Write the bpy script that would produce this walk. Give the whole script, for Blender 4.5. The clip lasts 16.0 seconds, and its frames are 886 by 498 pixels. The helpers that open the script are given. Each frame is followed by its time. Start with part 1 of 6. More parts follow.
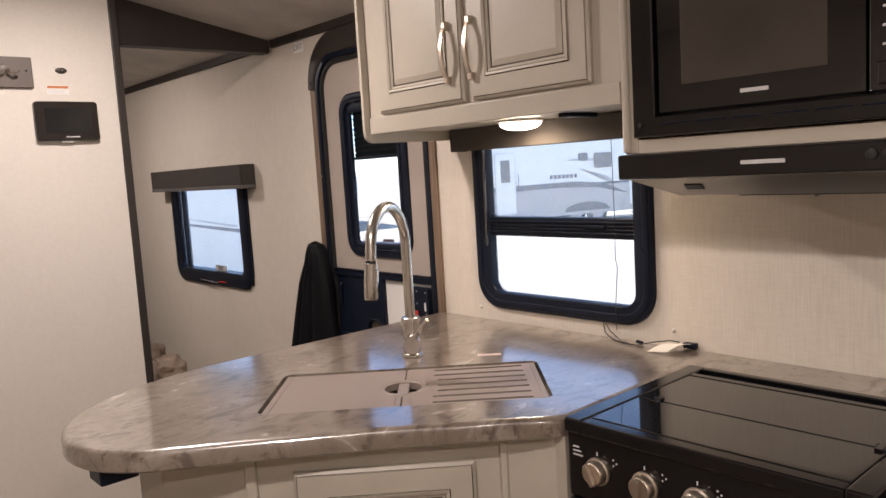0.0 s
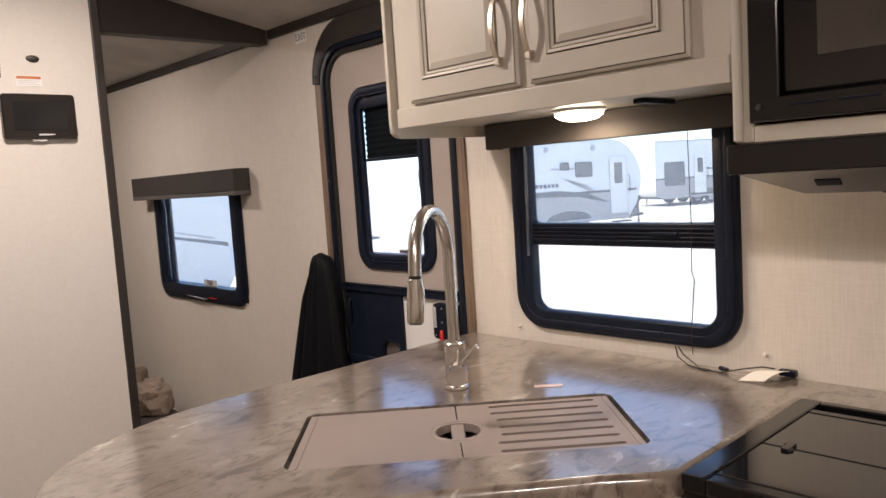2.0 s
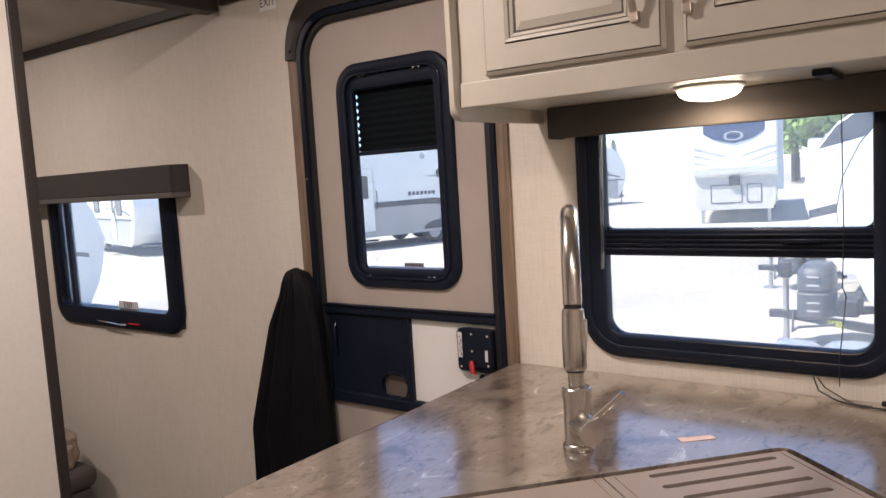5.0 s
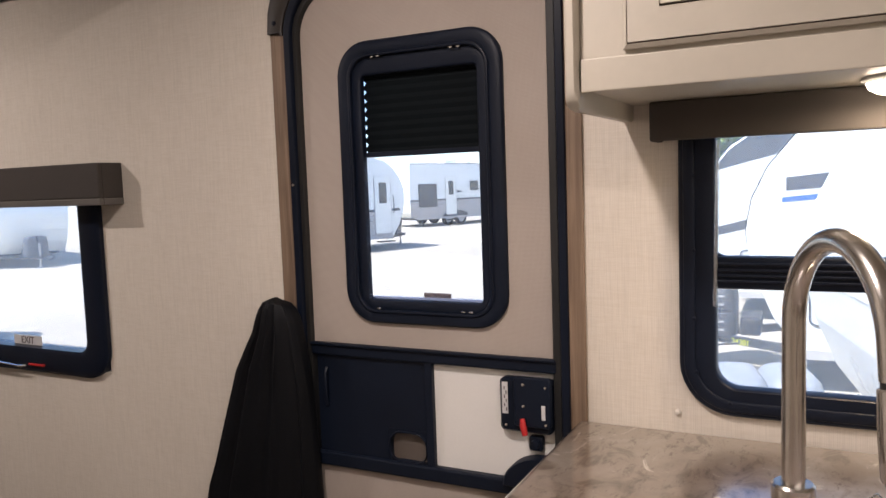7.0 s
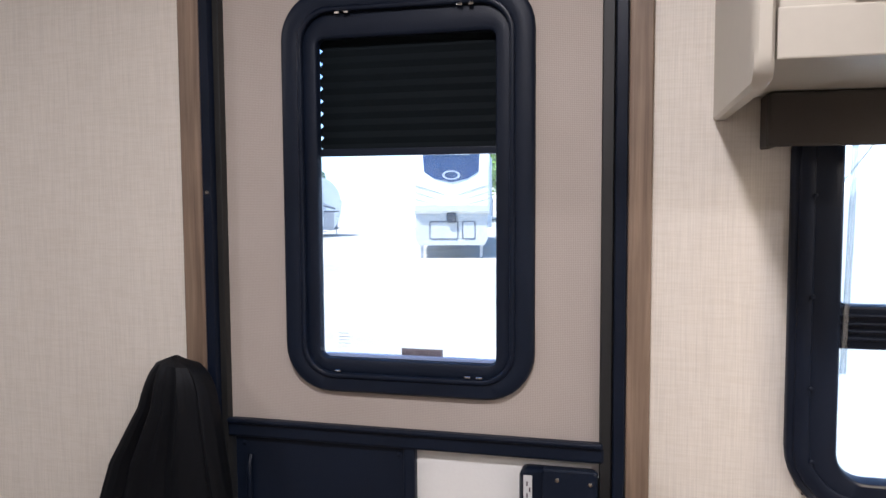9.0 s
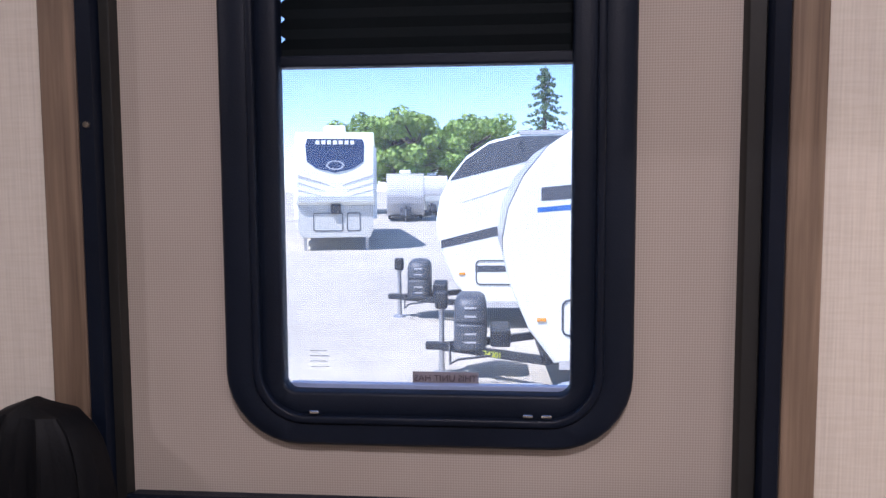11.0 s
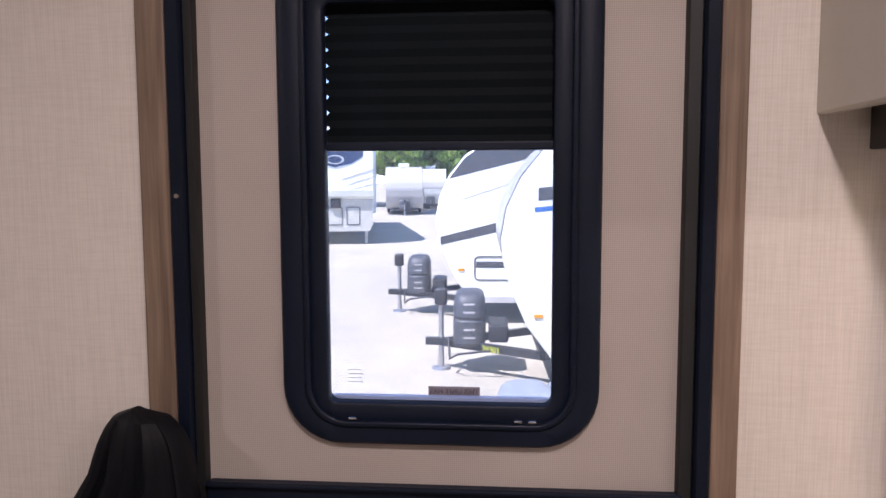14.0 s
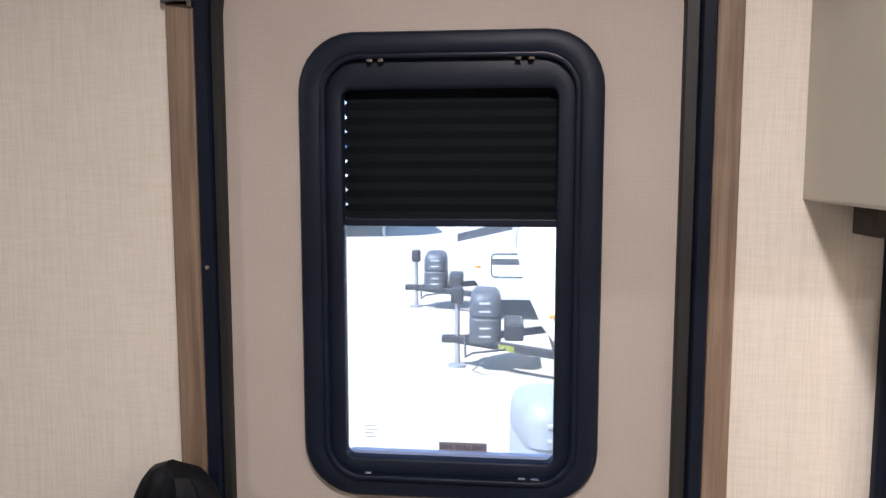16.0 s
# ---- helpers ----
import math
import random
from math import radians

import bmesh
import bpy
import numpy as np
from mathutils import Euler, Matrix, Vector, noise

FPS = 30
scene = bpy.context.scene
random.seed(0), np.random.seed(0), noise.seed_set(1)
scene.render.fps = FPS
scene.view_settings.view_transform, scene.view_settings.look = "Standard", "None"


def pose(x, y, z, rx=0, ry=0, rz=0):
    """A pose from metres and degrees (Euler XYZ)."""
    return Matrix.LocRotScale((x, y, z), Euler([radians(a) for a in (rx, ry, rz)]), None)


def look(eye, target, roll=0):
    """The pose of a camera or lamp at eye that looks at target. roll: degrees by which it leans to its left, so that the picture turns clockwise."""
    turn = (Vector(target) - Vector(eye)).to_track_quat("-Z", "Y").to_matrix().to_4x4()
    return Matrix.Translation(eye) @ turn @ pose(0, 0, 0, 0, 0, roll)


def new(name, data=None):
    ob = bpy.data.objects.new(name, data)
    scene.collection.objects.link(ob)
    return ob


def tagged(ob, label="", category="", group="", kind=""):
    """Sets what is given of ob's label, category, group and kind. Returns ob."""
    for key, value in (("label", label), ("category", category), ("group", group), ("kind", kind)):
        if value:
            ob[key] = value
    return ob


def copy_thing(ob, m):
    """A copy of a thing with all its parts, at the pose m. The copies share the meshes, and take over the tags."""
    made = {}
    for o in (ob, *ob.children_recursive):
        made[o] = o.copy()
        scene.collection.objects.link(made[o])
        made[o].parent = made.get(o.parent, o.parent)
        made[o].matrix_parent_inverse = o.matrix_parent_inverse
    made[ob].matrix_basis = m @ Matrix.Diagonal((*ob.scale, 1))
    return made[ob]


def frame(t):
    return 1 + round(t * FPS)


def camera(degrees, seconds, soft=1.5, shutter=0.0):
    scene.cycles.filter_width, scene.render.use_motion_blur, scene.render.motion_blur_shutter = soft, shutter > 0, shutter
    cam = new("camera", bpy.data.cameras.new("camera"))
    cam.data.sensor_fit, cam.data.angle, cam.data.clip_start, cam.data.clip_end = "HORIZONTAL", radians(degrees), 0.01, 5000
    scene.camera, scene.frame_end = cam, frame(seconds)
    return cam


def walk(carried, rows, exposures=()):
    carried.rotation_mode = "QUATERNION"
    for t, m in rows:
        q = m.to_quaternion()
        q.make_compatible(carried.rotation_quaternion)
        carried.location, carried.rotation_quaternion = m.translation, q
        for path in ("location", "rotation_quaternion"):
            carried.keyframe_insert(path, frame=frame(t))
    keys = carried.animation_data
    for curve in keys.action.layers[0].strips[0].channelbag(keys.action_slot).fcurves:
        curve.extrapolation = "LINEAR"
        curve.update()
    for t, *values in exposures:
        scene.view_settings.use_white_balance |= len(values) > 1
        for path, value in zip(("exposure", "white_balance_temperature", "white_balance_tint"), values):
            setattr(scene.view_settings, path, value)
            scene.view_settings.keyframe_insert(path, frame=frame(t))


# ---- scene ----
cam = camera(60.5, 16.0)
PATH = [
    (0, (0.36, 0.276, 1.407), (1.68, 1.763, 1.194), -3.5),
    (0.5, (0.369, 0.35, 1.403), (1.694, 1.836, 1.216), -2.8),
    (1, (0.386, 0.427, 1.39), (1.703, 1.922, 1.22), -2.5),
    (1.5, (0.404, 0.515, 1.399), (1.736, 1.998, 1.228), -3.1),
    (2, (0.448, 0.62, 1.386), (1.817, 2.066, 1.198), -3.7),
    (2.5, (0.451, 0.712, 1.37), (1.852, 2.124, 1.159), -2.5),
    (3, (0.444, 0.803, 1.366), (1.897, 2.16, 1.149), -2.6),
    (5.5, (0.494, 1.376, 1.389), (2.123, 2.522, 1.202), -2.9),
    (6, (0.537, 1.499, 1.385), (2.192, 2.608, 1.2), -2.1),
    (6.5, (0.585, 1.653, 1.379), (2.294, 2.675, 1.196), -1.8),
    (7, (0.633, 1.793, 1.391), (2.408, 2.699, 1.22), -2.0),
    (7.5, (0.703, 1.925, 1.387), (2.519, 2.749, 1.228), -1.8),
    (8, (0.803, 2.057, 1.398), (2.661, 2.781, 1.242), -1.4),
    (8.5, (0.881, 2.143, 1.397), (2.778, 2.759, 1.249), -0.8),
    (9, (0.966, 2.249, 1.392), (2.903, 2.729, 1.253), -0.3),
    (11.5, (1.401, 2.522, 1.33), (3.388, 2.669, 1.163), -0.6),
    (12, (1.408, 2.524, 1.329), (3.396, 2.661, 1.159), -0.9),
    (12.5, (1.381, 2.524, 1.342), (3.368, 2.67, 1.166), -1.1),
    (13, (1.319, 2.517, 1.361), (3.304, 2.673, 1.181), -0.8),
    (13.5, (1.235, 2.513, 1.381), (3.221, 2.665, 1.197), -0.1),
    (14, (1.147, 2.503, 1.419), (3.132, 2.67, 1.238), -0.2),
    (14.5, (1.109, 2.495, 1.453), (3.093, 2.661, 1.269), -0.3),
    (15, (1.087, 2.494, 1.489), (3.069, 2.681, 1.295), -0.4),
    (15.5, (1.083, 2.488, 1.514), (3.061, 2.7, 1.305), -0.3),
    (16, (1.086, 2.488, 1.532), (3.064, 2.7, 1.325), 0.0),
]
EXPOSURES = [(0, 1.35, 6250, 17), (3.2, 1.31, 6250, 16), (6.0, 1.23, 6200, 18), (8.0, 1.44, 5950, 14), (9.2, 1.52, 5400, 13), (11.3, 0.94, 5650, 25), (11.8, 0.75, 6000, 28), (12.5, 0.5, 6450, 29), (13.0, 0.55, 6500, 29), (13.5, 0.98, 6250, 29), (14.0, 1.15, 5900, 25), (14.5, 1.4, 5800, 19), (15.0, 1.5, 5750, 15), (16.0, 1.6, 5700, 13)]
walk(cam, [(t, look(eye, target, roll)) for t, eye, target, roll in PATH], exposures=EXPOSURES)

# ---- world, sun, exposure ----
SUN_ELEV, SUN_AZ = 58.0, 140.0          # degrees; azimuth of the sun counted from +x towards +y
world = bpy.data.worlds.new("sky")
scene.world = world
world.use_nodes = True
wn = world.node_tree.nodes
sky = wn.new("ShaderNodeTexSky")
sky.sky_type, sky.sun_disc = "NISHITA", False
sky.dust_density, sky.ozone_density, sky.air_density = 0.0, 4.0, 0.85
sky.sun_elevation, sky.sun_rotation = radians(SUN_ELEV), radians(90 - SUN_AZ)
wn["Background"].inputs["Strength"].default_value = 0.15
world.node_tree.links.new(sky.outputs[0], wn["Background"].inputs[0])
sun = new("sun", bpy.data.lights.new("sun", "SUN"))
sun.data.energy, sun.data.angle, sun.data.color = 5.0, radians(0.5), (1.0, 0.96, 0.90)
_e, _a = radians(SUN_ELEV), radians(SUN_AZ)
sun.matrix_world = look((math.cos(_e) * math.cos(_a) * 20, math.cos(_e) * math.sin(_a) * 20, math.sin(_e) * 20), (0, 0, 0))

# ---- materials ----
def node_mat(name):
    m = bpy.data.materials.new(name)
    m.use_nodes = True
    nt = m.node_tree
    return m, nt, nt.nodes["Principled BSDF"]


def coords(nt, scale=(1, 1, 1), rot=(0, 0, 0)):
    tc = nt.nodes.new("ShaderNodeTexCoord")
    mp = nt.nodes.new("ShaderNodeMapping")
    mp.inputs["Scale"].default_value = scale
    mp.inputs["Rotation"].default_value = [radians(a) for a in rot]
    nt.links.new(tc.outputs["Object"], mp.inputs["Vector"])
    return mp.outputs["Vector"]


def noise_tex(nt, vec, scale, detail=4.0, rough=0.55, distort=0.0):
    n = nt.nodes.new("ShaderNodeTexNoise")
    n.inputs["Scale"].default_value, n.inputs["Detail"].default_value = scale, detail
    n.inputs["Roughness"].default_value, n.inputs["Distortion"].default_value = rough, distort
    nt.links.new(vec, n.inputs["Vector"])
    return n.outputs["Fac"]


def ramp(nt, fac, stops):
    r = nt.nodes.new("ShaderNodeValToRGB")
    while len(r.color_ramp.elements) < len(stops):
        r.color_ramp.elements.new(0.5)
    for el, (p, c) in zip(r.color_ramp.elements, stops):
        el.position, el.color = p, (*c, 1)
    nt.links.new(fac, r.inputs["Fac"])
    return r.outputs["Color"]


def mixc(nt, fac, a, b, kind="MIX"):
    m = nt.nodes.new("ShaderNodeMix")
    m.data_type, m.blend_type = "RGBA", kind
    for v, k in ((fac, 0), (a, 6), (b, 7)):
        if hasattr(v, "links"):
            nt.links.new(v, m.inputs[k])
        elif k == 0:
            m.inputs[k].default_value = v
        else:
            m.inputs[k].default_value = (*v, 1)
    return m.outputs[2]


def bump(nt, bsdf, height, strength, dist):
    b = nt.nodes.new("ShaderNodeBump")
    b.inputs["Strength"].default_value, b.inputs["Distance"].default_value = strength, dist
    nt.links.new(height, b.inputs["Height"])
    nt.links.new(b.outputs[0], bsdf.inputs["Normal"])


def shade(c, f):
    return tuple(min(1.0, v * f) for v in c)


def surface(name, color, rough=0.5, metal=0.0, vary=0.12, scale=6.0, grain=180.0, relief=0.0004, gloss_vary=0.1, spec=0.5, coat=0.0):
    """A paint, plastic, cloth or metal with a slow stain, a fine grain and a little relief."""
    m, nt, b = node_mat(name)
    v = coords(nt)
    slow, fine = noise_tex(nt, v, scale, 5), noise_tex(nt, v, grain, 3)
    c1 = ramp(nt, slow, [(0.3, shade(color, 1 - vary)), (0.7, shade(color, 1 + vary))])
    c2 = ramp(nt, fine, [(0.3, shade((1, 1, 1), 1 - vary * 0.6)), (0.7, (1, 1, 1))])
    nt.links.new(mixc(nt, 1.0, c1, c2, "MULTIPLY"), b.inputs["Base Color"])
    rr = nt.nodes.new("ShaderNodeMapRange")
    rr.inputs[3].default_value, rr.inputs[4].default_value = max(0.02, rough - gloss_vary), min(1, rough + gloss_vary)
    nt.links.new(slow, rr.inputs[0])
    nt.links.new(rr.outputs[0], b.inputs["Roughness"])
    b.inputs["Metallic"].default_value = metal
    b.inputs["Specular IOR Level"].default_value = spec
    b.inputs["Coat Weight"].default_value = coat
    b.inputs["Coat Roughness"].default_value = 0.05
    if relief:
        bump(nt, b, fine, 0.5, relief)
    return m


def linen(name, color, vary, rough=0.75):
    """Vinyl wall covering with a woven, streaked linen print."""
    m, nt, b = node_mat(name)
    warp = noise_tex(nt, coords(nt, (420, 420, 14)), 1.0, 2)
    weft = noise_tex(nt, coords(nt, (30, 30, 420)), 1.0, 2)
    weave = nt.nodes.new("ShaderNodeTexWave")
    weave.wave_type, weave.bands_direction = "BANDS", "Y"
    weave.inputs["Scale"].default_value = 90.0
    weave.inputs["Distortion"].default_value = 1.5
    nt.links.new(coords(nt), weave.inputs["Vector"])
    slow = noise_tex(nt, coords(nt, (1.2, 1.2, 0.6)), 2.0, 3)
    c1 = ramp(nt, warp, [(0.32, shade(color, 1 - vary)), (0.62, shade(color, 1 + vary * 0.5))])
    c2 = ramp(nt, weft, [(0.35, shade((1, 0.99, 0.97), 1 - vary * 0.8)), (0.6, (1, 1, 1))])
    c3 = ramp(nt, slow, [(0.3, (0.95, 0.945, 0.94)), (0.7, (1, 1, 1))])
    c4 = ramp(nt, weave.outputs["Fac"], [(0.2, (0.96, 0.955, 0.95)), (0.8, (1, 1, 1))])
    c = mixc(nt, 1.0, mixc(nt, 1.0, mixc(nt, 1.0, c1, c2, "MULTIPLY"), c3, "MULTIPLY"), c4, "MULTIPLY")
    nt.links.new(c, b.inputs["Base Color"])
    b.inputs["Roughness"].default_value = rough
    b.inputs["Specular IOR Level"].default_value = 0.35
    bump(nt, b, mixc(nt, 0.5, c1, c2), 0.35, 0.0008)
    return m


def weave_cloth(name, color, pitch=900.0, rough=0.85):
    m, nt, b = node_mat(name)
    v = coords(nt)
    ws = []
    for d in ("Y", "Z"):
        w = nt.nodes.new("ShaderNodeTexWave")
        w.wave_type, w.bands_direction = "BANDS", d
        w.inputs["Scale"].default_value = pitch / 6.0
        w.inputs["Distortion"].default_value = 0.8
        nt.links.new(v, w.inputs["Vector"])
        ws.append(ramp(nt, w.outputs["Fac"], [(0.1, shade(color, 0.78)), (0.9, shade(color, 1.10))]))
    slow = ramp(nt, noise_tex(nt, v, 5.0, 4), [(0.3, (0.93, 0.92, 0.91)), (0.7, (1, 1, 1))])
    c = mixc(nt, 0.5, ws[0], ws[1])
    nt.links.new(mixc(nt, 1.0, c, slow, "MULTIPLY"), b.inputs["Base Color"])
    b.inputs["Roughness"].default_value = rough
    b.inputs["Specular IOR Level"].default_value = 0.25
    bump(nt, b, c, 0.3, 0.0006)
    return m


def wood(name, dark, light, axis="Z"):
    m, nt, b = node_mat(name)
    sc = {"Z": (60, 60, 2.2), "Y": (60, 2.2, 60), "X": (2.2, 60, 60)}[axis]
    g = noise_tex(nt, coords(nt, sc), 1.0, 6, 0.6, 1.2)
    f = noise_tex(nt, coords(nt, tuple(s * 5 for s in sc)), 1.0, 3)
    s = noise_tex(nt, coords(nt), 7.0, 3)
    c = ramp(nt, g, [(0.25, dark), (0.7, light)])
    c = mixc(nt, 1.0, c, ramp(nt, f, [(0.3, (0.8, 0.78, 0.76)), (0.65, (1, 1, 1))]), "MULTIPLY")
    c = mixc(nt, 1.0, c, ramp(nt, s, [(0.3, (0.8, 0.8, 0.8)), (0.7, (1, 1, 1))]), "MULTIPLY")
    nt.links.new(c, b.inputs["Base Color"])
    b.inputs["Roughness"].default_value = 0.55
    bump(nt, b, f, 0.2, 0.0005)
    return m


def marbled():
    """Grey and brown marbled laminate, satin."""
    m, nt, b = node_mat("marbled_laminate")
    v = coords(nt)
    big = noise_tex(nt, v, 5.5, 8, 0.62, 0.6)
    mid = noise_tex(nt, coords(nt, (1, 1.6, 1), (0, 0, 35)), 9.0, 7, 0.62, 1.6)
    fine = noise_tex(nt, v, 60.0, 6, 0.7)
    c = ramp(nt, big, [(0.30, (0.13, 0.102, 0.080)), (0.44, (0.205, 0.168, 0.136)), (0.56, (0.235, 0.202, 0.170)), (0.72, (0.34, 0.315, 0.285))])
    d = ramp(nt, mid, [(0.36, (0.42, 0.36, 0.32)), (0.46, (0.92, 0.9, 0.88)), (0.6, (1, 1, 1)), (0.72, (1.0, 1.0, 1.0))])
    fleck = noise_tex(nt, coords(nt, (1.0, 2.4, 1), (0, 0, 35)), 36.0, 8, 0.72, 0.25)
    patch = noise_tex(nt, v, 7.0, 4, 0.6, 0.8)
    k = mixc(nt, ramp(nt, patch, [(0.48, (0, 0, 0)), (0.60, (1, 1, 1))]), ramp(nt, fleck, [(0.36, (0.34, 0.26, 0.20)), (0.47, (1, 1, 1))]), (1, 1, 1))
    w = ramp(nt, mid, [(0.62, (0, 0, 0)), (0.70, (0.30, 0.29, 0.27))])
    c = mixc(nt, 1.0, c, d, "MULTIPLY")
    c = mixc(nt, 1.0, c, k, "MULTIPLY")
    c = mixc(nt, 1.0, c, w, "ADD")
    c = mixc(nt, 1.0, c, ramp(nt, fine, [(0.3, (0.92, 0.91, 0.9)), (0.65, (1, 1, 1))]), "MULTIPLY")
    nt.links.new(c, b.inputs["Base Color"])
    rr = nt.nodes.new("ShaderNodeMapRange")
    rr.inputs[3].default_value, rr.inputs[4].default_value = 0.26, 0.36
    nt.links.new(big, rr.inputs[0])
    nt.links.new(rr.outputs[0], b.inputs["Roughness"])
    b.inputs["Specular IOR Level"].default_value = 0.9
    b.inputs["Coat Weight"].default_value = 1.0
    b.inputs["Coat Roughness"].default_value = 0.13
    b.inputs["Coat IOR"].default_value = 2.0
    bump(nt, b, big, 0.02, 0.0004)
    return m


def brushed(name, color, rough=0.28):
    m, nt, b = node_mat(name)
    g = noise_tex(nt, coords(nt, (700, 700, 12)), 1.0, 3)
    nt.links.new(ramp(nt, g, [(0.3, shade(color, 0.93)), (0.7, color)]), b.inputs["Base Color"])
    rr = nt.nodes.new("ShaderNodeMapRange")
    rr.inputs[3].default_value, rr.inputs[4].default_value = rough - 0.04, rough + 0.05
    nt.links.new(g, rr.inputs[0])
    nt.links.new(rr.outputs[0], b.inputs["Roughness"])
    b.inputs["Metallic"].default_value = 1.0
    bump(nt, b, g, 0.004, 0.00005)
    return m


def pane_glass(name, tint=(0.93, 0.95, 0.95), gloss=0.05, veil=0.0):
    """Thin clear glazing: see-through with a faint mirror and a milky film that imitates glare haze."""
    m, nt, b = node_mat(name)
    nt.nodes.remove(b)
    tr = nt.nodes.new("ShaderNodeBsdfTransparent")
    tr.inputs[0].default_value = (*tint, 1)
    gl = nt.nodes.new("ShaderNodeBsdfGlossy")
    gl.inputs["Roughness"].default_value = 0.01
    mx = nt.nodes.new("ShaderNodeMixShader")
    mx.inputs[0].default_value = gloss
    nt.links.new(tr.outputs[0], mx.inputs[1])
    nt.links.new(gl.outputs[0], mx.inputs[2])
    # pale translucent share, added to wash out the view like glare
    film = nt.nodes.new("ShaderNodeBsdfTranslucent")
    film.inputs[0].default_value = (0.85, 0.88, 0.90, 1)
    fm = nt.nodes.new("ShaderNodeMixShader")
    fm.inputs[0].default_value = veil
    nt.links.new(mx.outputs[0], fm.inputs[1])
    nt.links.new(film.outputs[0], fm.inputs[2])
    nt.links.new(fm.outputs[0], nt.nodes["Material Output"].inputs[0])
    return m


def insect_screen():
    """Fine woven fly screen: dark threads with open gaps."""
    m, nt, b = node_mat("fly_screen")
    v = coords(nt)
    b.inputs["Base Color"].default_value = (0.10, 0.10, 0.11, 1)
    b.inputs["Roughness"].default_value = 0.6
    fs = []
    for d in ("Y", "Z"):
        w = nt.nodes.new("ShaderNodeTexWave")
        w.wave_type, w.bands_direction, w.wave_profile = "BANDS", d, "SIN"
        w.inputs["Scale"].default_value = 157.0
        nt.links.new(v, w.inputs["Vector"])
        mr = nt.nodes.new("ShaderNodeMapRange")
        mr.inputs[1].default_value, mr.inputs[2].default_value = 0.55, 0.95
        mr.inputs[3].default_value, mr.inputs[4].default_value = 0.0, 0.15
        nt.links.new(w.outputs["Fac"], mr.inputs[0])
        fs.append(mr.outputs[0])
    mx2 = nt.nodes.new("ShaderNodeMath")
    mx2.operation = "MAXIMUM"
    nt.links.new(fs[0], mx2.inputs[0])
    nt.links.new(fs[1], mx2.inputs[1])
    tr = nt.nodes.new("ShaderNodeBsdfTransparent")
    mx = nt.nodes.new("ShaderNodeMixShader")
    nt.links.new(mx2.outputs[0], mx.inputs[0])
    nt.links.new(tr.outputs[0], mx.inputs[1])
    nt.links.new(b.outputs[0], mx.inputs[2])
    nt.links.new(mx.outputs[0], nt.nodes["Material Output"].inputs[0])
    return m


def glow(name, color, strength):
    m, nt, b = node_mat(name)
    b.inputs["Base Color"].default_value = (0.85, 0.85, 0.82, 1)
    b.inputs["Emission Color"].default_value = (*color, 1)
    b.inputs["Emission Strength"].default_value = strength
    return m


M_WALL = linen("linen_wall_vinyl", (0.70, 0.65, 0.575), 0.06)
M_PART = linen("smooth_wall_vinyl", (0.70, 0.67, 0.615), 0.012, 0.6)
M_CEIL = surface("ceiling_vinyl", (0.62, 0.59, 0.55), 0.8, relief=0.0006)
M_FLOOR = wood("plank_vinyl_floor", (0.10, 0.075, 0.055), (0.23, 0.18, 0.14), "Y")
M_TRIM = surface("dark_brown_trim", (0.028, 0.022, 0.018), 0.5, vary=0.2)
M_WOOD = wood("grey_brown_oak", (0.13, 0.085, 0.055), (0.30, 0.215, 0.15))
M_BLACK = surface("black_plastic", (0.006, 0.0095, 0.020), 0.36, vary=0.2, gloss_vary=0.08, spec=0.22)
M_SATIN = surface("black_moulded_plastic", (0.0065, 0.0105, 0.022), 0.45, spec=0.22, vary=0.15, relief=0.0005, grain=400)
M_RUBBER = surface("black_rubber", (0.012, 0.012, 0.012), 0.55, vary=0.2)
M_SKIN = weave_cloth("door_skin_cloth", (0.45, 0.395, 0.35), 720.0)
M_WHITE = surface("white_panel", (0.80, 0.79, 0.76), 0.45, vary=0.03)
M_CAB = surface("greige_cabinet_paint", (0.47, 0.435, 0.365), 0.40, vary=0.05, grain=60, relief=0.0003)
M_GLAZE = surface("brown_glaze", (0.065, 0.042, 0.027), 0.5, vary=0.25, grain=90)
M_COUNTER = marbled()
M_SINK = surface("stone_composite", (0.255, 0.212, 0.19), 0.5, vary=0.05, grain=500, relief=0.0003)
# same composite, darkened: the shade below the boards is put into its colour
M_SINKSHADE = surface("shaded_basin_composite", (0.06, 0.05, 0.045), 0.5, vary=0.08)
M_STEEL = brushed("brushed_nickel", (0.60, 0.57, 0.53), 0.24)
M_CHROME = surface("polished_chrome", (0.80, 0.79, 0.77), 0.10, 1.0, vary=0.03, relief=0, gloss_vary=0.04)
M_KNOB = brushed("satin_champagne_metal", (0.66, 0.58, 0.49), 0.34)
M_BGLASS = surface("black_glass", (0.008, 0.008, 0.009), 0.05, vary=0.2, relief=0, gloss_vary=0.02, spec=0.95)
M_BWIN = surface("smoked_glass", (0.055, 0.048, 0.042), 0.06, vary=0.15, relief=0, gloss_vary=0.03, spec=0.8, coat=0.8)
M_ENAMEL = surface("black_enamel", (0.005, 0.005, 0.006), 0.17, vary=0.2, relief=0, gloss_vary=0.04, spec=0.7)
M_HOODG = surface("grey_hood_steel", (0.30, 0.29, 0.28), 0.4, 0.6, vary=0.06)
M_VAL = surface("taupe_valance_cloth", (0.045, 0.038, 0.033), 0.8, vary=0.12, grain=600, relief=0.0006)
M_VALB = surface("taupe_band", (0.11, 0.10, 0.09), 0.7, vary=0.1)
M_COAT = surface("black_nylon_cloth", (0.003, 0.0036, 0.0055), 0.6, spec=0.2, vary=0.25, grain=350, relief=0.0006)
M_GLASS = pane_glass("window_glass", veil=0.14)
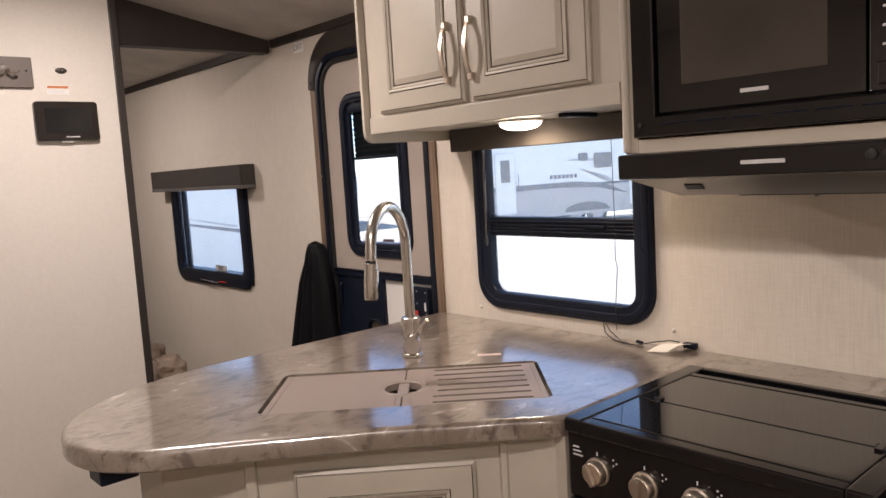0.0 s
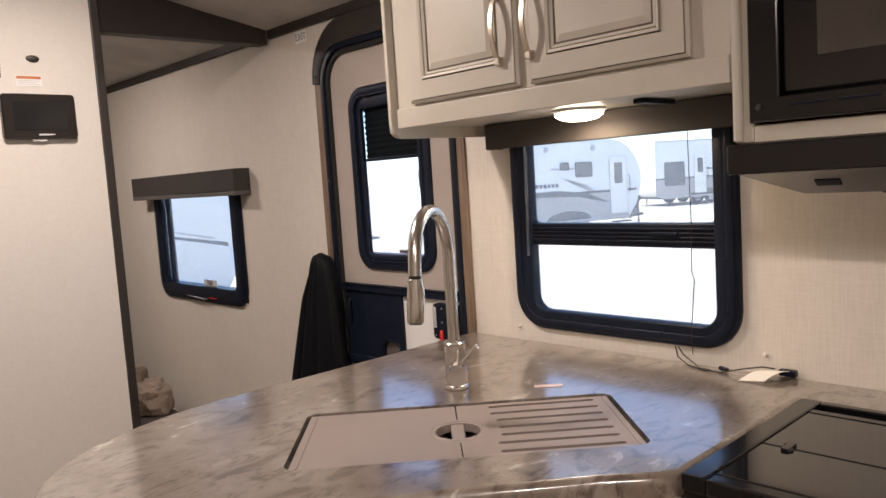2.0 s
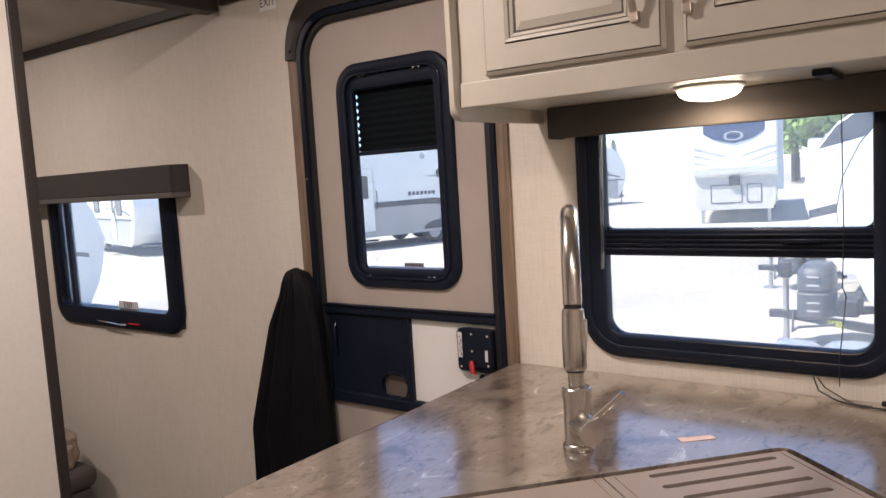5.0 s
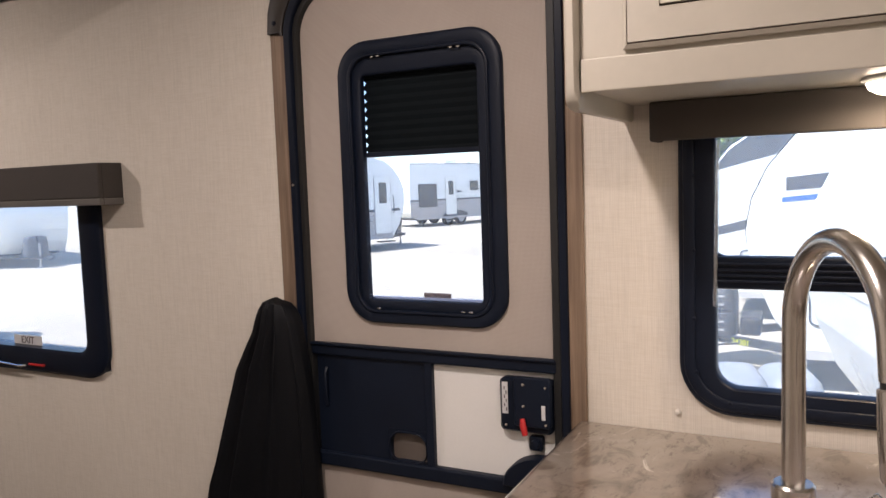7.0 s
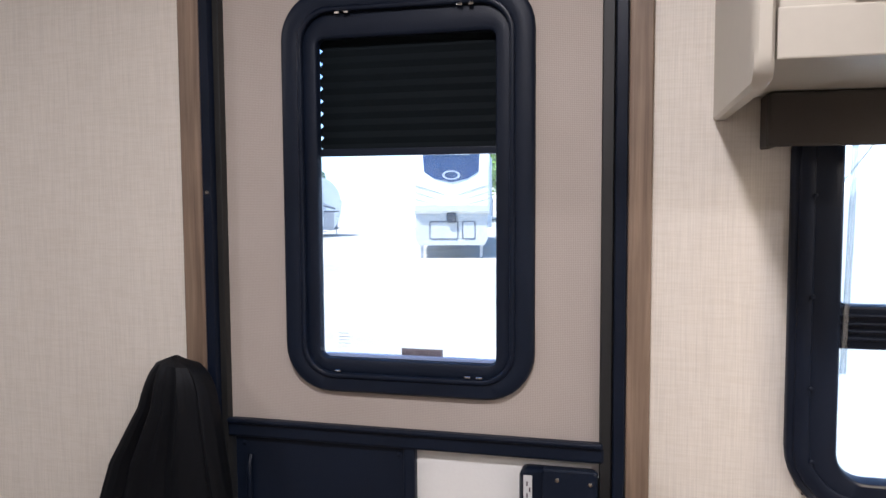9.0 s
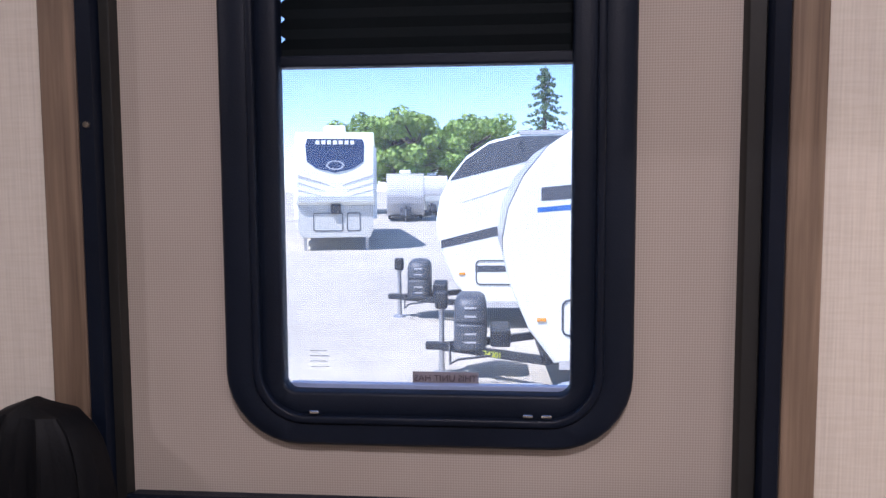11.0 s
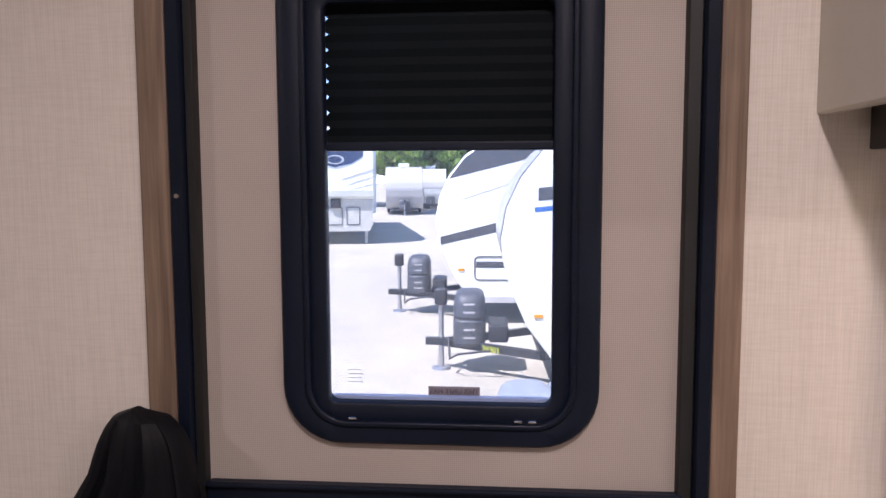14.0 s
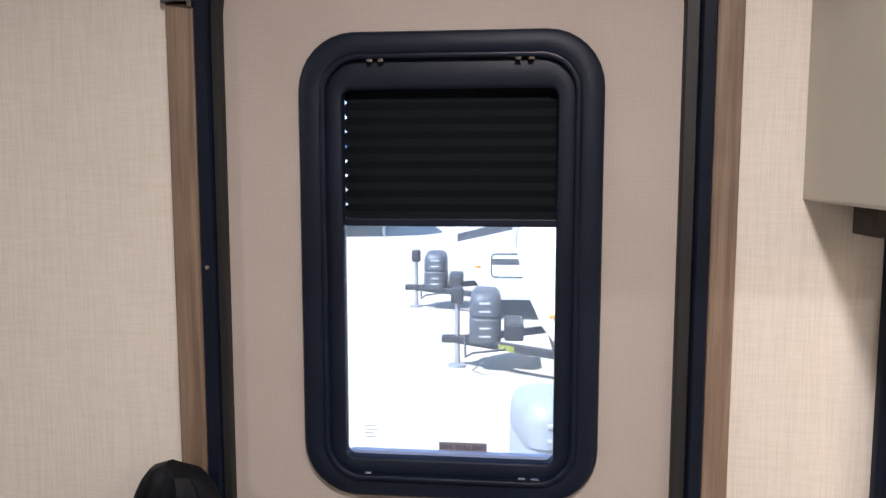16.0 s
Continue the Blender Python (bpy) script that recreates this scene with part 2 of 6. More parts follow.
M_GLASSD = pane_glass("door_window_glass", (0.94, 0.96, 0.97), 0.02, 0.05)
M_SCREEN = insect_screen()
M_BLIND = surface("black_pleated_blind", (0.003, 0.0055, 0.0075), 0.75, spec=0.12, vary=0.2)
M_PAPER = surface("paper", (0.80, 0.77, 0.70), 0.7, vary=0.04)
M_PINK = surface("pink_label", (0.70, 0.56, 0.55), 0.6, vary=0.05)
M_RED = surface("red_plastic", (0.45, 0.02, 0.02), 0.35, vary=0.1)
M_STICK = surface("grey_mauve_label", (0.30, 0.255, 0.265), 0.6, vary=0.06)
M_INK = surface("dark_print", (0.05, 0.03, 0.04), 0.6)
M_INKL = surface("pale_print", (0.62, 0.62, 0.62), 0.5)
M_PLATE = surface("hook_board_brown", (0.115, 0.095, 0.082), 0.5, vary=0.1)
M_SCR = surface("dark_screen", (0.02, 0.02, 0.02), 0.08, relief=0, gloss_vary=0.02)
M_PLUSH = surface("tan_plush", (0.30, 0.235, 0.18), 0.95, vary=0.3, scale=14, grain=220, relief=0.004)
M_DARKCL = surface("dark_bed_cloth", (0.07, 0.055, 0.05), 0.9, vary=0.2, grain=300, relief=0.002)
M_LAMP = glow("warm_lamp_diffuser", (1.0, 0.80, 0.55), 9.0)
M_CLEAR = pane_glass("clear_acrylic", (0.82, 0.86, 0.88), 0.22)

# ---- building helpers ----
ORG = {}


def thing(name, at=(0, 0, 0), label="", category="", group="", kind=""):
    ob = new(name)
    ob.empty_display_size = 0.05
    ob.location = at
    ORG[ob] = Vector(at)
    return tagged(ob, label, category, group, kind)


def part(name, bm, material, parent=None, label="", smooth=False, **tags):
    """Links bm (in world places) as one mesh under its thing."""
    if parent is not None:
        bmesh.ops.translate(bm, verts=bm.verts, vec=-ORG[parent])
    bmesh.ops.recalc_face_normals(bm, faces=bm.faces)
    me = bpy.data.meshes.new(name)
    bm.to_mesh(me)
    bm.free()
    if smooth:
        me.shade_smooth()
        me.set_sharp_from_angle(angle=radians(38))
    me.materials.append(material)
    ob = new(name, me)
    if parent is not None:
        ob.parent = parent
    ORG[ob] = ORG[parent].copy() if parent is not None else Vector()
    return tagged(ob, label, **tags)


def box(x0, x1, y0, y1, z0, z1, bev=0.0, seg=2, bm=None):
    tmp = bmesh.new()
    bmesh.ops.create_cube(tmp, size=1.0)
    for v in tmp.verts:
        v.co = Vector(((x0 + x1) / 2 + v.co.x * (x1 - x0), (y0 + y1) / 2 + v.co.y * (y1 - y0), (z0 + z1) / 2 + v.co.z * (z1 - z0)))
    if bev:
        bmesh.ops.bevel(tmp, geom=tmp.edges[:], offset=bev, segments=seg, affect="EDGES", profile=0.5)
    return join(bm, tmp)


def join(bm, tmp):
    if bm is None:
        return tmp
    vm = {v: bm.verts.new(v.co) for v in tmp.verts}
    for f in tmp.faces:
        bm.faces.new([vm[v] for v in f.verts])
    tmp.free()
    return bm


def moved(bm, m):
    bmesh.ops.transform(bm, matrix=m, verts=bm.verts)
    return bm


def loops(rows, closed=True, cap0=True, cap1=True, bm=None):
    """Skins a row of equal point loops."""
    bm = bm or bmesh.new()
    vs = [[bm.verts.new(p) for p in r] for r in rows]
    n = len(rows[0])
    for a, b in zip(vs, vs[1:]):
        for i in range(n if closed else n - 1):
            j = (i + 1) % n
            bm.faces.new((a[i], a[j], b[j], b[i]))
    if cap0:
        bm.faces.new(vs[0][::-1])
    if cap1:
        bm.faces.new(vs[-1])
    return bm


def rrect(a0, a1, b0, b1, r, n=8):
    """Points of a rectangle with rounded corners in the plane."""
    pts = []
    for cx, cy, s in ((a1 - r, b1 - r, 0), (a0 + r, b1 - r, 90), (a0 + r, b0 + r, 180), (a1 - r, b0 + r, 270)):
        for i in range(n + 1):
            t = radians(s + 90 * i / n)
            pts.append((cx + r * math.cos(t), cy + r * math.sin(t)))
    return pts


def on_x(pts, x):
    return [(x, a, b) for a, b in pts]


def frame_x(outer, inner, x0, x1, soft=0.004, bm=None):
    """A frame in a wall along y: outer and inner loops of equal count, front at x0 with softened edges, back at x1."""
    def lerp(t):
        return [(o[0] + (i[0] - o[0]) * t, o[1] + (i[1] - o[1]) * t) for o, i in zip(outer, inner)]
    w = max(1e-6, math.dist(outer[0], inner[0]))
    s = min(0.3, soft / w)
    rows = [on_x(outer, x1), on_x(outer, x0 + soft), on_x(lerp(s * 0.4), x0 + soft * 0.4), on_x(lerp(s), x0), on_x(lerp(1 - s), x0), on_x(lerp(1 - s * 0.4), x0 + soft * 0.4), on_x(inner, x0 + soft), on_x(inner, x1)]
    rows.append(rows[0])
    bm = bm or bmesh.new()
    vs = [[bm.verts.new(p) for p in r] for r in rows[:-1]]
    vs.append(vs[0])
    n = len(outer)
    for a, b in zip(vs, vs[1:]):
        for i in range(n):
            j = (i + 1) % n
            bm.faces.new((a[i], a[j], b[j], b[i]))
    return bm


def slab_x(pts, x0, x1, soft=0.003, bm=None):
    """A plate with outline pts in the y-z plane, front x0, back x1, softened front edge."""
    cy, cz = sum(p[0] for p in pts) / len(pts), sum(p[1] for p in pts) / len(pts)
    ext = max(math.dist(p, (cy, cz)) for p in pts)
    k = 1 - soft / ext
    ins = [(cy + (p[0] - cy) * k, cz + (p[1] - cz) * k) for p in pts]
    return loops([on_x(pts, x1), on_x(pts, x0 + soft), on_x(ins, x0)], bm=bm)


def tube(path, radius, n=16, cap=True, bm=None):
    """A round bar along a path of points; radius is one number or one per point."""
    path = [Vector(p) for p in path]
    rad = radius if isinstance(radius, (list, tuple)) else [radius] * len(path)
    rows, up = [], None
    for i, p in enumerate(path):
        d = (path[min(i + 1, len(path) - 1)] - path[max(i - 1, 0)]).normalized()
        if up is None:
            up = Vector((0, 0, 1)) if abs(d.z) < 0.9 else Vector((1, 0, 0))
        s = d.cross(up).normalized()
        up = s.cross(d).normalized()
        rows.append([p + (s * math.cos(2 * math.pi * k / n) + up * math.sin(2 * math.pi * k / n)) * rad[i] for k in range(n)])
    return loops(rows, cap0=cap, cap1=cap, bm=bm)


def lathe(profile, at, axis=(0, 0, 1), n=28, bm=None, cap=True):
    """Turns (radius, height) pairs round an axis."""
    q = Vector((0, 0, 1)).rotation_difference(Vector(axis).normalized())
    rows = [[Vector(at) + q @ Vector((max(r, 1e-4) * math.cos(2 * math.pi * k / n), max(r, 1e-4) * math.sin(2 * math.pi * k / n), h)) for k in range(n)] for r, h in profile]
    return loops(rows, bm=bm, cap0=cap, cap1=cap)


def letters(text, size, material, parent, m, name="lettering", depth=0.0004):
    cu = bpy.data.curves.new(name, "FONT")
    cu.body, cu.size, cu.extrude, cu.align_x, cu.align_y = text, size, depth, "CENTER", "CENTER"
    tmp = bpy.data.objects.new(name, cu)
    scene.collection.objects.link(tmp)
    me = bpy.data.meshes.new_from_object(tmp.evaluated_get(bpy.context.evaluated_depsgraph_get()))
    bpy.data.objects.remove(tmp)
    bm = bmesh.new()
    bm.from_mesh(me)
    moved(bm, m)
    return part(name, bm, material, parent)


WX = 2.085          # inner face of the door wall
PY = 3.16           # face of the partition
# ---- structure ----
def wall_with_openings(name, x0, x1, y0, y1, z0, z1, holes, material, label):
    """A wall along y, cut by rectangular openings (y0, y1, z0, z1) that do not overlap in y."""
    bm, y = bmesh.new(), y0
    for h0, h1, v0, v1 in sorted(holes):
        box(x0, x1, y, h0, z0, z1, bm=bm)
        if v0 > z0:
            box(x0, x1, h0, h1, z0, v0, bm=bm)
        box(x0, x1, h0, h1, v1, z1, bm=bm)
        y = h1
    box(x0, x1, y, y1, z0, z1, bm=bm)
    return part(name, bm, material, None, label, category="wall", kind="structure")


wall_with_openings("wall_east", WX, WX + 0.055, -1.7, 6.2, 0.0, 2.30,
                   [(1.41, 2.015, 0.975, 1.52), (2.262, 2.918, 0.02, 1.86), (3.60, 4.44, 0.89, 1.43)],
                   M_WALL, "beige linen-textured vinyl wall with windows and door")
part("wall_west", box(-1.25, -1.19, -1.7, 6.2, 0, 2.35), M_WALL, None, "beige linen-textured vinyl wall", category="wall", kind="structure")
part("wall_south", box(-1.19, WX, -1.76, -1.70, 0, 2.35), M_WALL, None, "beige linen-textured vinyl wall", category="wall", kind="structure")
part("wall_north", box(-1.19, WX, 6.14, 6.20, 0, 2.35), M_WALL, None, "beige linen-textured vinyl wall", category="wall", kind="structure")
part("partition_wall", box(-1.19, 1.373, PY, PY + 0.05, 0, 2.30), M_PART, None, "smooth cream vinyl partition panel", category="wall", kind="structure")
part("trim_partition_edge", box(1.373, 1.402, PY - 0.004, PY + 0.056, 0, 2.30, 0.004), M_TRIM, None, "dark brown corner trim of the partition", category="trim", kind="structure")

# ceiling: flat in the middle, falling towards the door wall
bm = bmesh.new()
prof = [(-1.25, 2.17), (1.05, 2.17), (1.25, 2.150), (1.5, 2.105), (1.8, 2.045), (2.13, 1.985), (2.13, 2.34), (-1.25, 2.34)]
loops([[(x, -1.76, z) for x, z in prof], [(x, 6.2, z) for x, z in prof]], bm=bm)
part("ceiling", bm, M_CEIL, None, "matt grey-beige vinyl ceiling", category="ceiling", kind="structure")
part("floor", box(-1.25, WX, -1.76, 6.2, -0.08, 0), M_FLOOR, None, "brown plank vinyl floor", category="floor", kind="structure")
bm = box(WX - 0.016, WX - 0.0005, -1.7, 3.25, 1.963, 2.02, 0.004)
box(WX - 0.016, WX - 0.0005, 3.312, 6.14, 1.963, 2.02, 0.004, bm=bm)
part("trim_ceiling", bm, M_TRIM, None, "dark brown ceiling cove trim", category="trim", kind="structure")
part("ceiling_beam", box(1.402, WX - 0.016, 3.25, 3.312, 1.941, 2.17, 0.004), M_TRIM, None, "dark brown ceiling beam", category="beam", kind="structure")

# ---- lamps of the room ----
def ceiling_light(x, y, z, watts):
    t = thing("ceiling_light", (x, y, z), "round white LED ceiling light, switched on", "ceiling light", "ceiling lights")
    part("rim", lathe([(0.0, 0.0), (0.075, 0.0), (0.078, -0.008), (0.062, -0.014), (0.060, -0.006), (0.0, -0.006)], (x, y, z)), M_WHITE, t, smooth=True)
    part("diffuser", lathe([(0.0, -0.007), (0.058, -0.007), (0.05, -0.013), (0.03, -0.017), (0.0, -0.018)], (x, y, z)), M_LAMP, t, smooth=True)
    la = new("ceiling_lamp", bpy.data.lights.new("ceiling_lamp", "AREA"))
    la.data.shape, la.data.size, la.data.energy, la.data.color = "DISK", 0.11, watts, (1.0, 0.865, 0.75)
    la.matrix_world = pose(x, y, z - 0.024)
    return t


for lx, ly, lw in ((0.3, -0.6, 8.0), (0.25, 0.75, 8.0), (1.08, 2.40, 7.2), (1.1, 4.3, 6.4)):
    ceiling_light(lx, ly, 2.17, lw)


def puck_light(x, y, z):
    t = thing("under_cabinet_light", (x, y, z), "oval white puck light glowing under the cabinet", "lamp")
    part("housing", lathe([(0, 0), (0.062, 0), (0.064, -0.004), (0.058, -0.008), (0, -0.008)], (x, y, z)), M_WHITE, t, smooth=True)
    part("diffuser", lathe([(0, -0.008), (0.057, -0.008), (0.054, -0.016), (0.042, -0.023), (0.022, -0.027), (0, -0.028)], (x, y, z)), M_LAMP, t, smooth=True)
    la = new("puck_lamp", bpy.data.lights.new("puck_lamp", "AREA"))
    la.data.shape, la.data.size, la.data.energy, la.data.color = "DISK", 0.09, 0.9, (1.0, 0.78, 0.52)
    la.matrix_world = pose(x, y, z - 0.031)


puck_light(1.925, 1.69, 1.523)

# ---- windows and their valances ----
def screw(name, x, y, z, parent, r=0.0035):
    return part(name, lathe([(0, 0), (r, 0), (r * 0.9, 0.0015), (r * 0.4, 0.0022), (0, 0.0022)], (x, y, z), (-1, 0, 0), 10), M_BLACK, parent)


def kitchen_window():
    w = thing("window_1", (WX, 1.71, 0.95), "black-framed rounded kitchen window with upper and lower panes", "window", kind="structure")
    o, i = rrect(1.383, 2.040, 0.950, 1.545, 0.095), rrect(1.441, 1.975, 1.002, 1.500, 0.040)
    part("window_frame", frame_x(o, i, WX - 0.016, WX + 0.016, 0.005), M_BLACK, w, smooth=True)
    o2, i2 = rrect(1.392, 2.031, 0.959, 1.536, 0.088), rrect(1.412, 2.011, 0.979, 1.516, 0.072)
    part("frame_bead", frame_x(o2, i2, WX - 0.020, WX - 0.015, 0.002), M_BLACK, w, smooth=True)
    bm = box(WX - 0.006, WX + 0.022, 1.434, 1.988, 1.183, 1.242, 0.004)
    for z in (1.196, 1.206, 1.216, 1.227):
        box(WX - 0.012, WX - 0.006, 1.437, 1.984, z, z + 0.0045, 0.0015, bm=bm)
    part("middle_rail", bm, M_BLACK, w)
    part("rail_catch", box(WX - 0.019, WX - 0.010, 1.53, 1.60, 1.214, 1.222, 0.002), M_BLACK, w)
    part("upper_sash", frame_x(rrect(1.430, 1.990, 1.238, 1.506, 0.02), rrect(1.441, 1.980, 1.2425, 1.498, 0.02), WX + 0.004, WX + 0.018, 0.002), M_BLACK, w)
    up = part("upper_pane", box(WX + 0.010, WX + 0.013, 1.440, 1.981, 1.2415, 1.500), M_GLASS, w)
    lo = part("lower_pane", slab_x(rrect(1.434, 1.987, 0.999, 1.187, 0.04), WX + 0.010, WX + 0.013, 0.0003), M_GLASS, w)
    up.visible_shadow = lo.visible_shadow = False
    for y, z in ((2.012, 1.39), (2.012, 1.255), (2.012, 1.13), (2.008, 1.03), (1.95, 0.977), (1.85, 0.977), (1.72, 0.977), (1.58, 0.977), (1.47, 0.977), (1.411, 1.04), (1.411, 1.16)):
        screw("screw", WX - 0.0215, y, z, w)
    return w


kitchen_window()


def valance(y0, y1, z0, z1, depth, label, band):
    v = thing("window_valance", (WX, (y0 + y1) / 2, z1), label, "valance", "window valances")
    zb = z0 + (0.018 if band else 0)
    bm = box(WX - depth, WX - depth + 0.012, y0, y1, zb, z1, 0.004)
    box(WX - depth + 0.012, WX - 0.001, y0, y0 + 0.012, zb, z1, 0.002, bm=bm)
    box(WX - depth + 0.012, WX - 0.001, y1 - 0.012, y1, zb, z1, 0.002, bm=bm)
    box(WX - depth + 0.012, WX - 0.001, y0 + 0.012, y1 - 0.012, z1 - 0.012, z1, 0.002, bm=bm)
    part("cover", bm, M_VAL, v)
    if band:
        bm = box(WX - depth - 0.001, WX - depth + 0.013, y0, y1, z0, zb, 0.003)
        box(WX - depth + 0.013, WX - 0.001, y0 - 0.001, y0 + 0.013, z0, zb, 0.002, bm=bm)
        box(WX - depth + 0.013, WX - 0.001, y1 - 0.013, y1 + 0.001, z0, zb, 0.002, bm=bm)
        part("lower_band", bm, M_VALB, v)
    part("rolled_shade", tube([(WX - depth / 2, y0 + 0.02, (z0 + z1) / 2 + 0.008), (WX - depth / 2, y1 - 0.02, (z0 + z1) / 2 + 0.008)], depth * 0.28, 14), M_VALB, v, smooth=True)


valance(1.225, 2.080, 1.453, 1.5225, 0.068, "dark taupe fabric valance over the kitchen window", False)
valance(3.500, 4.565, 1.366, 1.478, 0.078, "dark taupe fabric valance over the small window", True)


def small_window():
    w = thing("window_2", (WX, 4.0, 0.87), "black-framed rounded slider window in the far room", "window", kind="structure")
    o, i = rrect(3.592, 4.465, 0.872, 1.46, 0.085), rrect(3.678, 4.428, 0.944, 1.40, 0.035)
    part("window_frame", frame_x(o, i, WX - 0.018, WX + 0.045, 0.006), M_BLACK, w, smooth=True)
    part("side_sash", frame_x(rrect(4.352, 4.440, 0.932, 1.40, 0.012), rrect(4.372, 4.420, 0.945, 1.39, 0.008), WX + 0.004, WX + 0.03, 0.003), M_BLACK, w)
    part("sash_rail", box(WX - 0.004, WX + 0.02, 3.658, 3.678, 0.934, 1.40, 0.003), M_BLACK, w)
    p = part("pane", box(WX + 0.02, WX + 0.023, 3.66, 4.44, 0.93, 1.41), M_GLASS, w)
    p.visible_shadow = False
    part("pull_handle", tube([(WX - 0.019, 4.14, 0.898), (WX - 0.034, 4.125, 0.898), (WX - 0.034, 3.965, 0.890), (WX - 0.019, 3.95, 0.889)], 0.004, 8), M_CHROME, w, smooth=True)
    part("release_tab", box(WX - 0.026, WX - 0.018, 3.86, 3.93, 0.893, 0.899, 0.002), M_RED, w)
    lb = part("exit_sticker", box(WX + 0.0175, WX + 0.0195, 3.92, 4.05, 0.94, 0.972), M_INKL, w, "pale exit sticker")
    letters("EXIT", 0.03, M_INK, w, pose(WX + 0.0168, 3.985, 0.957, 90, 0, -90), "sticker_lettering")


small_window()

# acrylic rod and thin cords at the kitchen window
rod = thing("blind_wand", (WX - 0.030, 1.972, 1.16), "clear acrylic blind wand", "wand")
part("rod", tube([(WX - 0.030, 1.968, 1.455), (WX - 0.030, 1.975, 1.155)], 0.0042, 8), M_CLEAR, rod, smooth=True)
cord = thing("shade_cord", (WX - 0.026, 1.483, 1.0), "thin dark cord of the window shade", "cord")
part("cord", tube([(WX - 0.028, 1.490, 1.455), (WX - 0.028, 1.488, 1.25), (WX - 0.027, 1.491, 1.13), (WX - 0.027, 1.485, 1.115), (WX - 0.027, 1.492, 1.04), (WX - 0.025, 1.498, 0.99), (WX - 0.022, 1.498, 0.935)], 0.0011, 6), M_RUBBER, cord)

# ---- entrance door ----
def entrance_door():
    d = thing("door_1", (WX, 2.59, 0.0), "beige trailer entrance door with black rails and a half-shaded window", "door", kind="structure")
    sx = WX + 0.010                      # face of the door skin
    y0, y1 = 2.289, 2.889
    pts = rrect(y0 - 0.012, y1 + 0.012, 1.05, 1.848, 0.105)
    pts = [(a, max(b, 1.012)) if b > 1.2 else ((y0 - 0.012 if a < 2.59 else y1 + 0.012), 1.012) for a, b in pts]
    win = rrect(2.436, 2.748, 1.126, 1.655, 0.01)
    part("upper_skin", frame_x(pts, win, sx, sx + 0.02, 0.002), M_SKIN, d, "beige woven-look door skin")
    part("lower_skin", box(sx, sx + 0.02, y0 - 0.012, y1 + 0.012, 0.02, 0.735), M_SKIN, d)
    part("middle_rail", box(sx - 0.016, sx + 0.012, y0 - 0.006, y1 + 0.006, 0.997, 1.026, 0.005), M_SATIN, d)
    part("rail_lip", box(sx - 0.022, sx - 0.012, y0 - 0.004, y1 + 0.004, 1.021, 1.0290, 0.003), M_BLACK, d)
    part("lower_rail", box(sx - 0.016, sx + 0.012, y0 - 0.006, y1 + 0.006, 0.728, 0.762, 0.005), M_SATIN, d)
    part("rail_post", box(sx - 0.012, sx + 0.010, 2.573, 2.592, 0.758, 1.008, 0.003), M_SATIN, d)
    # sliding black panel with an arched finger opening
    bm = bmesh.new()
    box(sx - 0.006, sx + 0.006, 2.694, 2.884, 0.752, 1.010, bm=bm)
    box(sx - 0.006, sx + 0.006, 2.590, 2.694, 0.838, 1.010, bm=bm)
    cut = rrect(2.590, 2.6935, 0.762, 0.8375, 0.002, 6)
    hole = rrect(2.594, 2.688, 0.764, 0.829, 0.030, 6)
    hole = [(a, b if b > 0.79 else 0.764) for a, b in hole]
    frame_x(cut, hole, sx - 0.006, sx + 0.006, 0.001, bm=bm)
    part("sliding_panel", bm, M_SATIN, d, "black sliding panel of the screen door")
    part("finger_pull", frame_x(rrect(2.590, 2.692, 0.760, 0.834, 0.034, 6), rrect(2.5945, 2.6875, 0.7625, 0.829, 0.030, 6), sx - 0.011, sx - 0.005, 0.002), M_BLACK, d, smooth=True)
    part("inner_skin", box(sx + 0.007, sx + 0.02, 2.589, y1, 0.735, 1.012), M_PLATE, d)
    part("white_panel", box(sx + 0.002, sx + 0.018, y0, 2.576, 0.750, 1.010, 0.002), M_WHITE, d, "white door panel around the latch")
    part("panel_grip", tube([(sx - 0.007, 2.858, 0.965), (sx - 0.016, 2.856, 0.955), (sx - 0.016, 2.856, 0.885), (sx - 0.007, 2.858, 0.875)], 0.005, 8), M_BLACK, d, smooth=True)
    for y, z in ((2.600, 0.985), (2.868, 0.985)):
        screw("screw", sx - 0.0065, y, z, d, 0.004)
    # window trim
    o, i = rrect(2.387, 2.789, 1.081, 1.712, 0.075), rrect(2.446, 2.731, 1.134, 1.638, 0.012)
    part("window_frame", frame_x(o, rrect(2.420, 2.756, 1.107, 1.681, 0.05), sx - 0.012, sx + 0.004, 0.005), M_SATIN, d, smooth=True)
    part("inner_window_frame", frame_x(rrect(2.4195, 2.7565, 1.1065, 1.6815, 0.05), i, sx - 0.005, sx + 0.012, 0.003), M_SATIN, d, smooth=True)
    part("window_bead", frame_x(rrect(2.416, 2.760, 1.104, 1.684, 0.052), rrect(2.424, 2.752, 1.112, 1.676, 0.046), sx - 0.015, sx - 0.006, 0.002), M_BLACK, d, smooth=True)
    g = part("pane", box(sx + 0.0235, sx + 0.0265, 2.430, 2.754, 1.122, 1.662), M_GLASSD, d)
    g.visible_shadow = False
    s = part("fly_screen", box(sx + 0.0305, sx + 0.031, 2.430, 2.754, 1.122, 1.662), M_SCREEN, d)
    s.visible_shadow = False
    # narrow pale blue strip along the bottom of the pane
    part("sill_strip", box(sx + 0.0125, sx + 0.0230, 2.447, 2.730, 1.132, 1.1385, 0.001), surface("blue_white_strip", (0.30, 0.38, 0.60), 0.35), d, "pale blue strip along the foot of the pane")
    # pleated blind, half down
    zz = [1.652 - k * 0.0098 for k in range(21)]
    front = []
